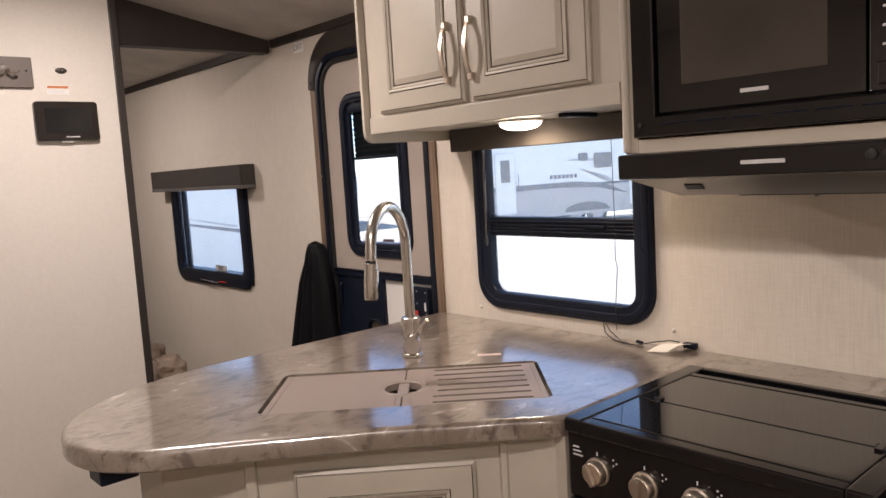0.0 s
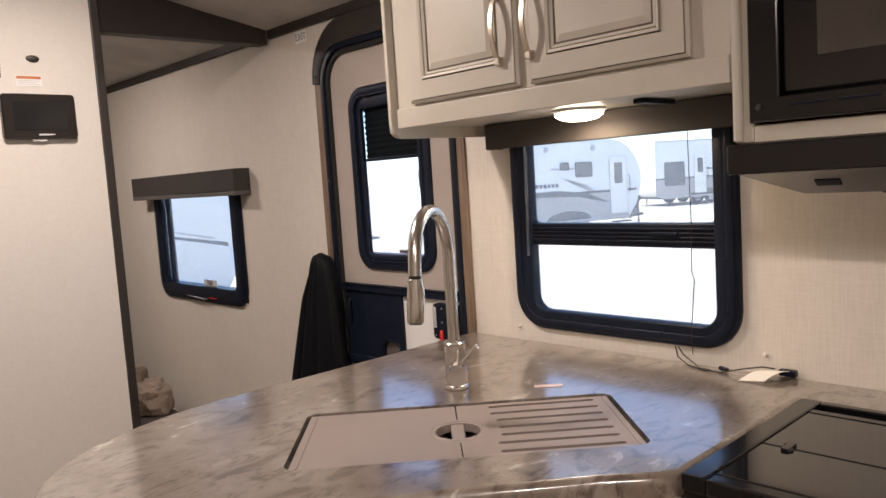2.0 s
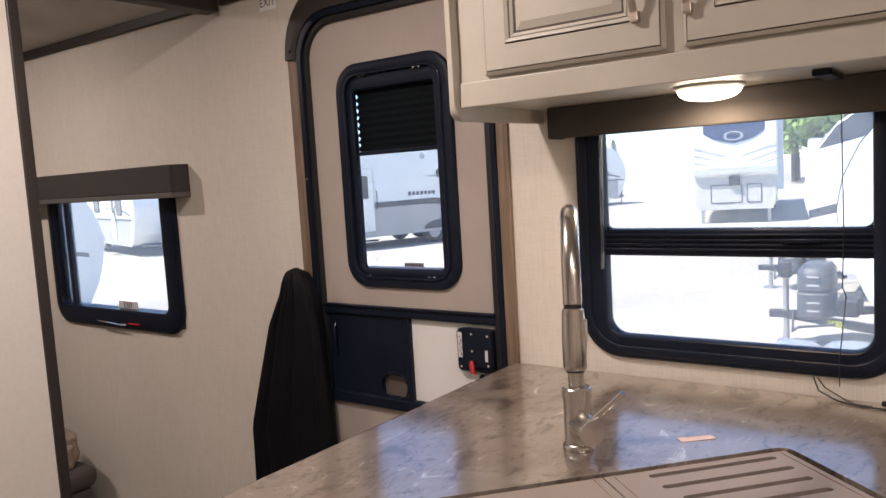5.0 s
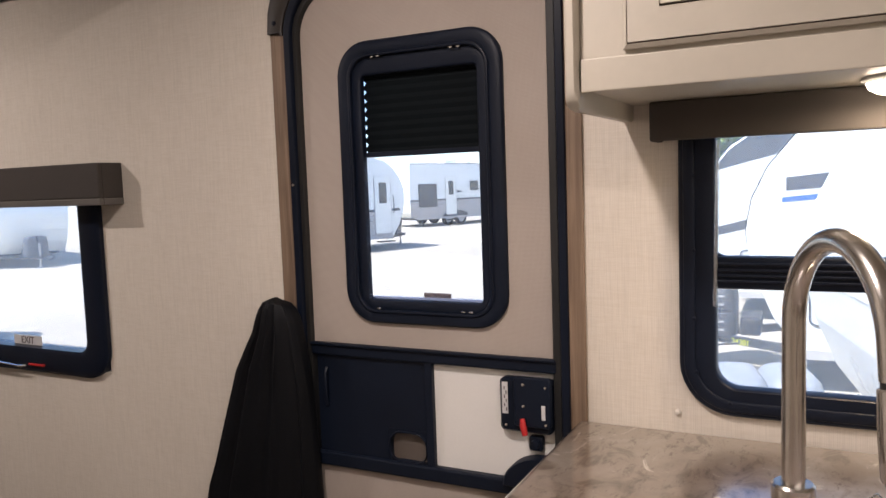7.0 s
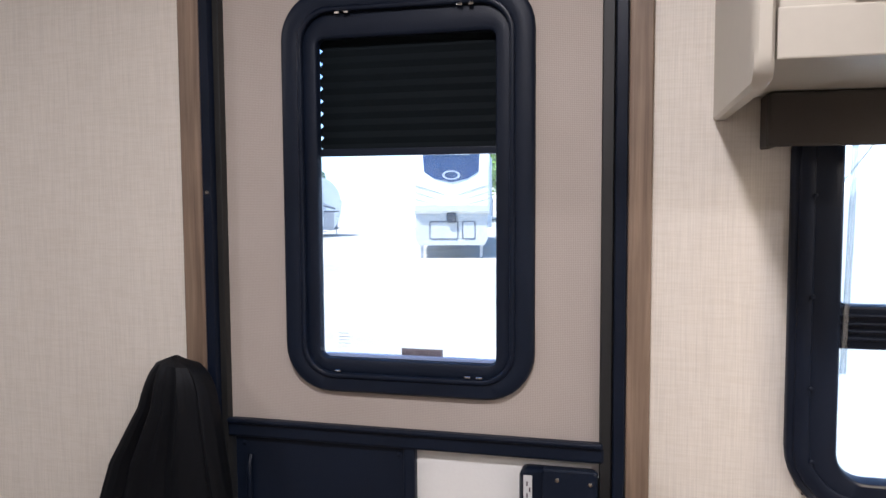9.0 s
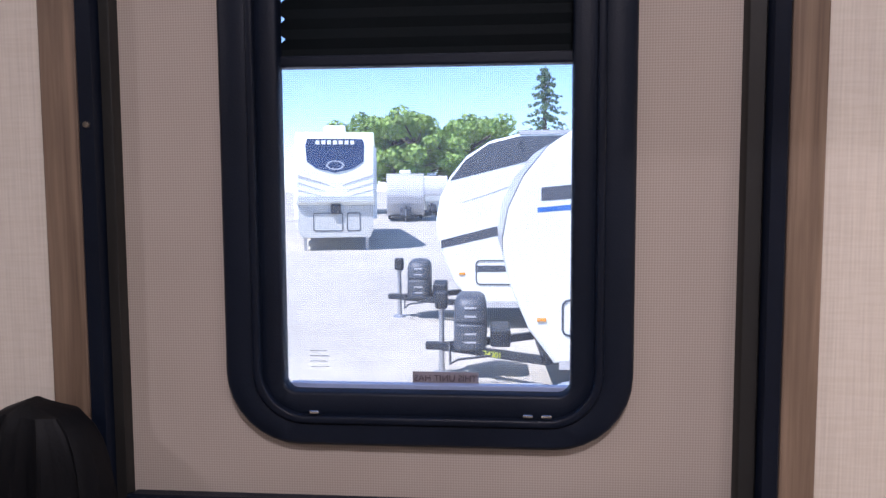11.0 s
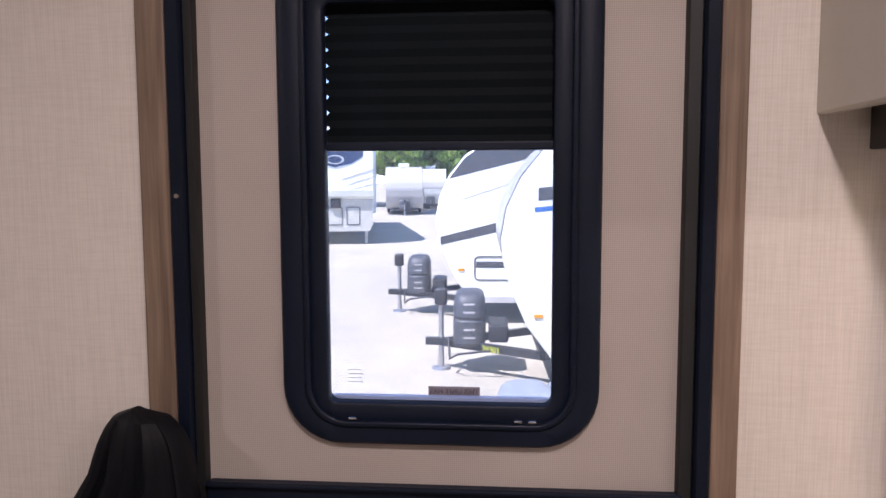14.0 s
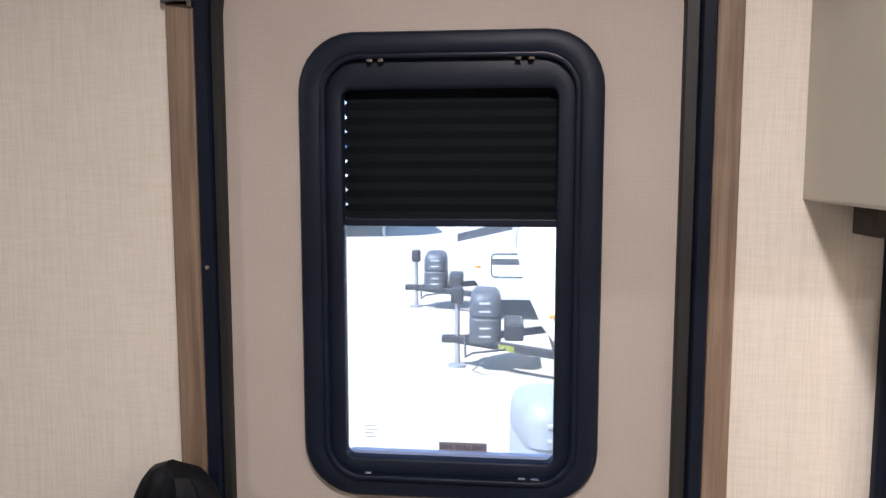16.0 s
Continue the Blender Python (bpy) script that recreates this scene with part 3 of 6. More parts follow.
    for k, z in enumerate(zz):
        front.append((sx + (0.0182 if k % 2 else 0.0205), z, 2.7290 + (0.0 if k % 2 else 0.0120)))
    bm = bmesh.new()
    rows = [[bm.verts.new((x, y, z)) for x, y, z in ((x, 2.438, z), (x, yl, z), (x + 0.0012, yl, z), (x + 0.0012, 2.438, z))] for x, z, yl in front]
    for a, b in zip(rows, rows[1:]):
        for k in range(4):
            bm.faces.new((a[k], a[(k + 1) % 4], b[(k + 1) % 4], b[k]))
    part("pleated_blind", bm, M_BLIND, d, "black pleated blind pulled half down")
    part("blind_rail", box(sx + 0.006, sx + 0.0215, 2.438, 2.742, 1.456, 1.467, 0.002), M_SATIN, d)
    for y in (2.692, 2.677, 2.499, 2.482):
        part("clip", box(sx - 0.0165, sx - 0.011, y - 0.005, y + 0.003, 1.6720, 1.6760, 0.001), M_CHROME, d)
    for y in (2.700, 2.490, 2.472):
        part("clip", box(sx - 0.0165, sx - 0.011, y - 0.007, y + 0.003, 1.1150, 1.1180, 0.001), M_CHROME, d)
    # sticker on the outside of the pane, read from outdoors
    part("sticker", box(sx + 0.0275, sx + 0.0285, 2.537, 2.605, 1.1350, 1.1485), M_STICK, d, "mauve-grey warning sticker seen from behind")
    letters("THIS UNIT HAS", 0.0095, M_INK, d, pose(sx + 0.0268, 2.571, 1.1418) @ Matrix.Rotation(radians(90), 4, "X") @ Matrix.Rotation(radians(90), 4, "Y"), "sticker_lettering")
    for k in range(4):
        part("print_line", box(sx + 0.0275, sx + 0.0283, 2.692 + 0.003 * (k % 2), 2.712, 1.152 + k * 0.0055, 1.1528 + k * 0.0055), M_INKL, d)
    # latch
    part("latch_body", slab_x(rrect(2.292, 2.408, 0.870, 0.984, 0.012), sx - 0.022, sx + 0.003, 0.006), M_BLACK, d, "black latch box", smooth=True)
    part("latch_plate", slab_x(rrect(2.292, 2.372, 0.886, 0.990, 0.006), sx - 0.032, sx - 0.020, 0.003), M_SATIN, d)
    part("latch_label", box(sx - 0.0232, sx - 0.0218, 2.388, 2.401, 0.908, 0.975), M_INKL, d, "white printed strip")
    for k in range(6):
        part("label_line", box(sx - 0.0237, sx - 0.0231, 2.3905 + (k % 2) * 0.004, 2.3925 + (k % 2) * 0.004, 0.914 + k * 0.009, 0.921 + k * 0.009), M_INK, d)
    part("latch_tag", box(sx - 0.0332, sx - 0.0318, 2.303, 2.311, 0.905, 0.935), M_INKL, d)
    for y, z in ((2.350, 0.975), (2.302, 0.972), (2.350, 0.930), (2.302, 0.895), (2.393, 0.884)):
        part("screw", lathe([(0, 0), (0.0035, 0), (0.003, 0.002), (0, 0.0022)], (sx - (0.032 if y < 2.37 else 0.022), y, z), (-1, 0, 0), 10), M_CHROME, d)
    part("lock_lever", tube([(sx - 0.036, 2.352, 0.905), (sx - 0.04, 2.349, 0.89), (sx - 0.042, 2.344, 0.872)], [0.005, 0.007, 0.006], 10), M_RED, d, "red lock lever", smooth=True)
    part("deadbolt", slab_x(rrect(2.318, 2.348, 0.830, 0.862, 0.006), sx - 0.012, sx + 0.003, 0.003), M_BLACK, d)
    part("deadbolt_knob", lathe([(0, 0), (0.010, 0), (0.009, 0.008), (0, 0.010)], (sx - 0.012, 2.333, 0.846), (-1, 0, 0), 14), M_SATIN, d, smooth=True)
    arc = [(2.300 + 0.085 * math.cos(math.pi * k / 16) + 0.02, 0.752 + 0.068 * math.sin(math.pi * k / 16)) for k in range(17)]
    arc = [(min(2.405, max(2.292, a)), b) for a, b in arc]
    part("grab_bin", slab_x(arc, sx - 0.030, sx + 0.003, 0.006), M_SATIN, d, "black half-round moulded pocket", smooth=True)

    # jamb and casing
    def arch_pts(ya, yb, zt, r, zb):
        p = [(ya, zb)] + [(ya + r - r * math.cos(radians(90 * k / 8)), zt - r + r * math.sin(radians(90 * k / 8))) for k in range(9)]
        p += [(yb - r + r * math.sin(radians(90 * k / 8)), zt - r + r * math.cos(radians(90 * k / 8))) for k in range(9)] + [(yb, zb)]
        return p

    def arch_frame(o, i, x0, x1):
        rows = [[(x1, *p) for p in o], [(x0 + 0.003, *p) for p in o], [(x0, a + (c - a) * 0.12, b + (e - b) * 0.12) for (a, b), (c, e) in zip(o, i)],
                [(x0, a + (c - a) * 0.88, b + (e - b) * 0.88) for (a, b), (c, e) in zip(o, i)], [(x0 + 0.003, *p) for p in i], [(x1, *p) for p in i]]
        bm = bmesh.new()
        vs = [[bm.verts.new(p) for p in r] for r in rows]
        vs.append(vs[0])
        for a, b in zip(vs, vs[1:]):
            for k in range(len(o) - 1):
                bm.faces.new((a[k], a[k + 1], b[k + 1], b[k]))
        for k in (0, len(o) - 1):
            bm.faces.new([r[k] for r in vs[:-1]])
        return bm
    part("door_jamb", arch_frame(arch_pts(2.254, 2.926, 1.875, 0.13, 0.02), arch_pts(2.272, 2.907, 1.856, 0.115, 0.02), WX - 0.013, WX + 0.03), M_BLACK, d, "black door jamb", smooth=True)
    part("jamb_seal", arch_frame(arch_pts(2.2725, 2.9065, 1.8555, 0.115, 0.02), arch_pts(2.291, 2.893, 1.838, 0.10, 0.02), WX - 0.004, WX + 0.03), M_RUBBER, d, "black rubber seal", smooth=True)
    part("arched_bezel", arch_frame(arch_pts(2.215, 2.968, 1.962, 0.20, 1.752), arch_pts(2.2535, 2.9265, 1.8755, 0.13, 1.752), WX - 0.018, WX - 0.0005), M_TRIM, d, "dark brown arched bezel", smooth=True)
    screw("bezel_screw", WX - 0.0185, 2.945, 1.775, d, 0.006)
    for nm, a, b in (("casing", 2.9265, 2.965), ("casing", 2.2205, 2.2535)):
        part(nm, box(WX - 0.010, WX - 0.0005, a, b, 0.0, 1.7515, 0.0025), M_WOOD, d, "grey-brown oak casing strip")
    for z in (1.40, 0.7):
        part("jamb_screw", lathe([(0, 0), (0.004, 0), (0.003, 0.002), (0, 0.002)], (WX - 0.013, 2.9165, z), (-1, 0, 0), 10), M_STEEL, d)


entrance_door()

# ---- black garment bag hanging beside the door ----
def hanging_cloth():
    t = thing("hanging_cloth", (2.045, 3.0, 0.25), "black nylon cloth draped over a hook beside the door", "cloth")
    rows, n = [], 90
    for k in range(30):
        f = k / 29
        z = 1.136 - f ** 1.35 * 0.866
        ease = (1 - (1 - min(1.0, k / 4)) ** 2) ** 0.5
        g = f ** 1.35
        lo = 2.958 - 0.050 * ease - 0.027 * min(1, 4 * g) - 0.03 * g
        hi = 2.968 + 0.034 * ease + 0.026 * min(1, max(0, k - 5) / 4) + 0.185 * min(1, g * 1.7) ** 1.1
        yc, hy = (lo + hi) / 2, (hi - lo) / 2
        hx = 0.012 + 0.020 * ease + 0.012 * f
        row = []
        for j in range(n):
            a = 2 * math.pi * j / n
            fold = 1 + (0.20 * math.sin(a * 9 + 0.9 * math.sin(f * 3)) + 0.10 * math.sin(a * 17 + 2 + f * 2.5) + 0.05 * math.sin(a * 29 + f * 5)) * min(1, f * 5)
            y = yc + hy * math.cos(a) * (1 + 0.04 * math.sin(9 * f + a * 3) * f)
            x = max(-0.038, min(0.06, hx * math.copysign(abs(math.sin(a)) ** 0.6, math.sin(a)) * fold))
            row.append((WX - 0.042 + x, y, z - 0.003 * (1 - math.cos(a)) * (1 - f) + 0.006 * math.sin(a * 5) * f))
        rows.append(row)
    part("cloth", loops(rows), M_COAT, t, smooth=True)
    part("hook", tube([(WX, 2.960, 1.112), (WX - 0.02, 2.960, 1.107), (WX - 0.03, 2.960, 1.115)], 0.004, 8), M_STEEL, t)


hanging_cloth()

# ---- partition fittings ----
scr = thing("control_screen", (1.215, PY, 1.65), "black touch control screen on the partition wall", "control panel")


def plate_y(x0, x1, z0, z1, y0, y1, r, soft=0.003):
    """A rounded plate on the partition, front at y0."""
    p = rrect(x0, x1, z0, z1, r, 5)
    cx, cz = (x0 + x1) / 2, (z0 + z1) / 2
    k = 1 - soft / max(x1 - x0, z1 - z0) * 2
    return loops([[(a, y1, b) for a, b in p], [(a, y0 + soft, b) for a, b in p], [(cx + (a - cx) * k, y0, cz + (b - cz) * k) for a, b in p]])


part("housing", plate_y(1.087, 1.294, 1.580, 1.715, PY - 0.022, PY, 0.012), surface("dark_bronze_plastic", (0.016, 0.012, 0.010), 0.3, vary=0.15), scr, smooth=True)
part("display", plate_y(1.117, 1.268, 1.606, 1.692, PY - 0.0235, PY - 0.021, 0.002, 0.0004), M_SCR, scr, "dark glossy display")
part("mark", box(1.18, 1.225, PY - 0.0242, PY - 0.0232, 1.5905, 1.5945), M_INKL, scr)
part("bottom_clip", box(1.165, 1.205, PY - 0.016, PY - 0.001, 1.573, 1.5805, 0.002), M_INKL, scr)
hk = thing("coat_hook_board", (0.999, PY, 1.81), "brown hook board with a double chrome coat hook", "coat hook")
part("board", plate_y(0.909, 1.098, 1.760, 1.862, PY - 0.014, PY, 0.004), M_PLATE, hk)
part("hook_plate", lathe([(0, 0), (0.018, 0), (0.016, 0.004), (0, 0.005)], (1.013, PY - 0.014, 1.816), (0, -1, 0), 16), M_CHROME, hk, smooth=True)
for sgn in (-1, 1):
    part("hook", tube([(1.013, PY - 0.018, 1.816), (1.013 + sgn * 0.012, PY - 0.030, 1.803), (1.013 + sgn * 0.026, PY - 0.042, 1.803), (1.013 + sgn * 0.036, PY - 0.046, 1.812)], [0.005, 0.0045, 0.004, 0.005], 10), M_CHROME, hk, smooth=True)
for x in (0.929, 1.079):
    part("screw", lathe([(0, 0), (0.004, 0), (0.003, 0.002), (0, 0.002)], (x, PY - 0.014, 1.816), (0, -1, 0), 10), M_BLACK, hk)
al = thing("wall_sensor", (1.192, PY, 1.823), "small oval dark wall sensor", "sensor")
part("body", moved(lathe([(0, 0), (0.017, 0), (0.015, 0.006), (0.006, 0.009), (0, 0.009)], (0, 0, 0), (0, -1, 0), 20), pose(1.192, PY, 1.823) @ Matrix.Diagonal((1.15, 1, 0.62, 1))), M_TRIM, al, smooth=True)
part("lens", lathe([(0, 0), (0.004, 0), (0.003, 0.003), (0, 0.003)], (1.192, PY - 0.0088, 1.823), (0, -1, 0), 10), M_CHROME, al)
st = thing("warning_label", (1.175, PY, 1.752), "small white and orange warning label", "label")
part("paper", box(1.139, 1.211, PY - 0.0012, PY - 0.0002, 1.740, 1.772), M_WHITE, st)
part("orange_band", box(1.141, 1.209, PY - 0.0018, PY - 0.0011, 1.7615, 1.7700), surface("orange_print", (0.55, 0.20, 0.08), 0.6), st)
for k in range(3):
    part("text_line", box(1.144, 1.205 - 0.01 * (k % 2), PY - 0.0018, PY - 0.0011, 1.745 + k * 0.005, 1.7472 + k * 0.005), M_INKL, st)
ex = thing("exit_sign", (WX, 3.04, 1.955), "small white exit sticker on the wall", "sign")
part("sticker", box(WX - 0.0012, WX - 0.0002, 3.005, 3.078, 1.915, 1.958), M_WHITE, ex)
letters("EXIT", 0.034, surface("grey_print", (0.18, 0.17, 0.16), 0.6), ex, pose(WX - 0.0017, 3.0415, 1.9365, 90, 0, -90), "exit_lettering")

# ---- bed corner in the far room ----
bed = thing("bed", (1.65, 4.9, 0.0), "low bed with a dark cover in the far room", "bed")
part("base", box(0.2, 1.98, 4.15, 5.9, 0.0, 0.24, 0.02), M_DARKCL, bed)
part("mattress", box(0.22, 2.0, 4.13, 5.88, 0.24, 0.33, 0.04, 4), M_DARKCL, bed, smooth=True)


def plush(name, at, size, seed, parent, material, turn=0.0):
    bm = bmesh.new()
    bmesh.ops.create_icosphere(bm, subdivisions=5, radius=1.0)
    for v in bm.verts:
        p = v.co.copy()
        k = 1 + 0.20 * noise.noise(p * 1.9 + Vector((seed, 0, 0))) + 0.07 * noise.noise(p * 6 + Vector((seed, 3, 0))) + 0.025 * noise.noise(p * 22)
        q = Vector([math.copysign(abs(c) ** 0.75, c) for c in p]) * k
        v.co = q
    moved(bm, pose(*at, 0, 0, turn) @ Matrix.Diagonal((*size, 1)))
    return part(name, bm, material, parent, smooth=True)


pl = thing("plush_pillow", (1.86, 4.35, 0.33), "rumpled tan plush pillow on the bed", "pillow")
plush("pillow", (1.80, 4.46, 0.43), (0.13, 0.12, 0.14), 1, pl, M_PLUSH, 20)
pl2 = thing("plush_blanket", (1.92, 4.2, 0.33), "folded tan plush blanket on the bed", "blanket")
plush("blanket", (1.90, 4.33, 0.39), (0.10, 0.15, 0.09), 5, pl2, M_PLUSH, -15)

# ---- counter, sink and tap ----
def smooth_outline():
    """The worktop's edge seen from above, from the wall round the free end to the cooker and on along the wall."""
    ctrl = [(1.30, 2.240), (1.18, 2.238), (1.06, 2.214), (0.95, 2.168), (0.86, 2.108), (0.795, 2.03), (0.762, 1.945), (0.755, 1.86), (0.778, 1.775), (0.835, 1.703), (0.90, 1.655), (0.985, 1.598)]
    out = []
    for i in range(len(ctrl) - 1):
        p0, p1, p2, p3 = (Vector(ctrl[max(0, min(len(ctrl) - 1, i + k))]) for k in (-1, 0, 1, 2))
        for s in range(4):
            t = s / 4
            out.append(tuple(0.5 * ((2 * p1) + (p2 - p0) * t + (2 * p0 - 5 * p1 + 4 * p2 - p3) * t * t + (3 * p1 - p0 - 3 * p2 + p3) * t ** 3)))
    out.append(ctrl[-1])
    out += [(1.20, 1.440), (1.36, 1.307), (1.385, 1.288)]
    out += [(1.41, 1.262), (1.432, 1.240), (1.456, 1.220), (1.485, 1.204)]
    return [(WX - 0.001, 2.240)] + out + [(1.931, 1.204), (1.931, 0.640), (1.485, 0.640), (1.485, -1.69), (WX - 0.001, -1.69)]


EDGE = smooth_outline()
ZC = 0.91


def offset_loop(pts, d):
    out, n = [], len(pts)
    for i in range(n):
        a, b, c = Vector(pts[i - 1]), Vector(pts[i]), Vector(pts[(i + 1) % n])
        n1, n2 = Vector((-(b - a).y, (b - a).x)).normalized(), Vector((-(c - b).y, (c - b).x)).normalized()
        k = (n1 + n2).normalized()
        out.append(tuple(b + k * d / max(0.5, k.dot(n1))))
    return out


SU, SV, SO = Vector((0.743, -0.669)), Vector((0.669, 0.743)), Vector((1.088, 1.727))


def sink_xy(u, v):
    p = SO + SU * u * 0.973 + SV * v * 1.016
    return p.x, p.y


def worktop():
    t = thing("worktop", (1.6, 1.8, 0.868), "marbled grey-brown laminate peninsula worktop with rounded edge", "worktop")
    area = sum(a[0] * b[1] - b[0] * a[1] for a, b in zip(EDGE, EDGE[1:] + EDGE[:1]))
    sgn = 1 if area > 0 else -1
    r = 0.014
    prof = [(0.0, -0.042 + 0.004), (0.0, -r)] + [(r - r * math.cos(radians(a)), -r + r * math.sin(radians(a))) for a in (22.5, 45, 67.5, 90)]
    rows = [[(x, y, ZC - 0.042) for x, y in offset_loop(EDGE, sgn * 0.004)]]
    for d, z in prof:
        rows.append([(x, y, ZC + z) for x, y in (offset_loop(EDGE, sgn * d) if d else EDGE)])
    bm = bmesh.new()
    vs = [[bm.verts.new(p) for p in row] for row in rows]
    n = len(EDGE)
    for a, b in zip(vs, vs[1:]):
        for i in range(n):
            j = (i + 1) % n
            bm.faces.new((a[i], a[j], b[j], b[i]))
    part("edge_band", bm, M_COUNTER, t, "rounded laminate edge", smooth=True)
    bm = bmesh.new()
    vs = [[bm.verts.new(p) for p in row] for row in (rows[0], rows[-1])]
    for ring in vs:
        for i in range(n):
            bm.edges.new((ring[i], ring[(i + 1) % n]))
    hole = [(*sink_xy(u, v), ZC) for u, v in rrect(0.0, 0.652, 0.0, 0.306, 0.022, 5)]
    hv = [bm.verts.new(p) for p in hole]
    hb = [bm.verts.new((p[0], p[1], ZC - 0.042)) for p in hole]
    for i in range(len(hv)):
        j = (i + 1) % len(hv)
        bm.faces.new((hv[i], hv[j], hb[j], hb[i]))
    for ring, inner in ((vs[-1], hv), (vs[0], hb)):
        ed = [bm.edges.get((ring[i], ring[(i + 1) % n])) for i in range(n)] + [bm.edges.get((inner[i], inner[(i + 1) % len(inner)])) for i in range(len(inner))]
        bmesh.ops.triangle_fill(bm, use_beauty=True, edges=ed)
    part("slab", bm, M_COUNTER, t, smooth=True)


worktop()


def prism(pts, z0, z1, bm=None):
    return loops([[(x, y, z0) for x, y in pts], [(x, y, z1) for x, y in pts]], bm=bm)


def uv_box(u0, u1, v0, v1, z0, z1, soft=0.0, bm=None):
    if soft:
        a = [sink_xy(*p) for p in rrect(u0, u1, v0, v1, soft * 2, 3)]
        b = [sink_xy(*p) for p in rrect(u0 + soft, u1 - soft, v0 + soft, v1 - soft, soft, 3)]
        return loops([[(x, y, z0) for x, y in a], [(x, y, z1 - soft) for x, y in a], [(x, y, z1) for x, y in b]], bm=bm)
    return prism([sink_xy(u, v) for u, v in ((u0, v0), (u1, v0), (u1, v1), (u0, v1))], z0, z1, bm)


def sink():
    zt = ZC - 0.004
    s = thing("sink", (1.45, 1.65, 0.70), "taupe stone-composite undermount sink", "sink")
    bm = bmesh.new()
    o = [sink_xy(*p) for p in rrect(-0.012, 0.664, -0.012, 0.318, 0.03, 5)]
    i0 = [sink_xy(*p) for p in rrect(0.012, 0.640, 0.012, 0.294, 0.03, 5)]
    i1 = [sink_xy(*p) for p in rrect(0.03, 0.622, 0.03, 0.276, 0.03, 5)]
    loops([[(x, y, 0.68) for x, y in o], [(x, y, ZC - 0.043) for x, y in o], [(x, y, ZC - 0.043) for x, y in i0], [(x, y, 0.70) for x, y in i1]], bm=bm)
    # basin colour carries the shade seen through the slots and hole
    part("basin", bm, M_SINKSHADE, s)
    # left cover
    c = thing("sink_cover", (1.25, 1.85, ZC - 0.02), "flat taupe sink cover board", "sink cover")
    hu, hv_, hr = 0.315, 0.148, 0.044
    def cover_cell(u0, u1, v0, v1, bm, half):
        pts_o, pts_i = [], []
        ka = math.degrees(math.atan2(v1 - hv_, abs((u0 if half < 0 else u1) - hu)))
        base = 90 if half < 0 else -90
        steps = sorted([180 * k / 16 for k in range(17)] + [90 - ka, 90 + ka])
        for st_ in steps:
            a = radians(base + st_)
            ca, sa = math.cos(a), math.sin(a)
            pts_i.append((hu + hr * ca if abs(ca) > 1e-6 else hu, hv_ + hr * sa))
            m = max(abs(ca) / abs((u0 if half < 0 else u1) - hu), abs(sa) / (v1 - hv_))
            pts_o.append((hu + ca / m, hv_ + sa / m))
        rows = [[(*sink_xy(*p), z) for p in q] for q, z in ((pts_o, zt - 0.016), (pts_o, zt), (pts_i, zt), (pts_i, zt - 0.016))]
        loops(rows, closed=False, cap0=False, cap1=False, bm=bm)
    bm = bmesh.new()
    uv_box(0.008, 0.245, 0.006, 0.300, zt - 0.016, zt, bm=bm)
    uv_box(0.245, hu, 0.006, 0.083, zt - 0.016, zt, bm=bm)
    uv_box(0.245, hu, 0.213, 0.300, zt - 0.016, zt, bm=bm)
    cover_cell(0.245, None, 0.083, 0.213, bm, -1)
    part("board", bm, M_SINK, c)
    part("edge_ridge", uv_box(0.020, 0.0235, 0.012, 0.294, zt - 0.002, zt + 0.0012), M_SINK, c)
    part("seam_ridge", uv_box(hu - 0.016, hu - 0.0135, 0.006, 0.102, zt - 0.002, zt + 0.0012), M_SINK, c)
    part("seam_ridge", uv_box(hu - 0.016, hu - 0.0135, 0.194, 0.300, zt - 0.002, zt + 0.0012), M_SINK, c)
    # right draining board with seven slots
    g = thing("draining_board", (1.55, 1.45, ZC - 0.02), "slotted taupe draining board over the sink", "draining board")
    bm = bmesh.new()
    h2 = hu + 0.003
    uv_box(h2, 0.385, 0.006, 0.083, zt - 0.016, zt, bm=bm)
    uv_box(h2, 0.385, 0.213, 0.300, zt - 0.016, zt, bm=bm)
    def half_cell():
        cover_cell(None, 0.385, 0.083, 0.213, bm, 1)
    half_cell()
    uv_box(0.622, 0.644, 0.006, 0.300, zt - 0.016, zt, bm=bm)
    edges = [0.006 + k * 0.042 for k in range(8)]
    for k in range(7):
        v0, v1 = edges[k], edges[k + 1]
        vm, sr = (v0 + v1) / 2, 0.0062
        a0 = 0.402 if k in (2, 3, 4) else 0.392
        a1 = 0.606
        inner, outer = [], []
        for q in range(9):
            a = radians(90 + 180 * q / 8)
            inner.append((a0 + sr * math.cos(a), vm + sr * math.sin(a)))
            m = max(abs(math.cos(a)), abs(math.sin(a)))
            outer.append((0.385 if abs(math.cos(a)) > 0.7 else a0 + (a0 - 0.385) * math.cos(a) / m, vm + (v1 - vm) * math.sin(a) / m))
        for q in range(9):
            a = radians(-90 + 180 * q / 8)
            inner.append((a1 + sr * math.cos(a), vm + sr * math.sin(a)))
            m = max(abs(math.cos(a)), abs(math.sin(a)))
            outer.append((0.622 if abs(math.cos(a)) > 0.7 else a1 + (0.622 - a1) * math.cos(a) / m, vm + (v1 - vm) * math.sin(a) / m))
        rows = [[(*sink_xy(*p), z) for p in loop] for loop, z in ((outer, zt - 0.016), (outer, zt), (inner, zt), (inner, zt - 0.016))]
        loops(rows, cap0=False, cap1=False, bm=bm)
    bmesh.ops.remove_doubles(bm, verts=bm.verts, dist=0.0002)
    part("board", bm, M_SINK, g)
    part("seam_ridge", uv_box(h2 + 0.016, h2 + 0.0185, 0.006, 0.100, zt - 0.002, zt + 0.0012), M_SINK, g)
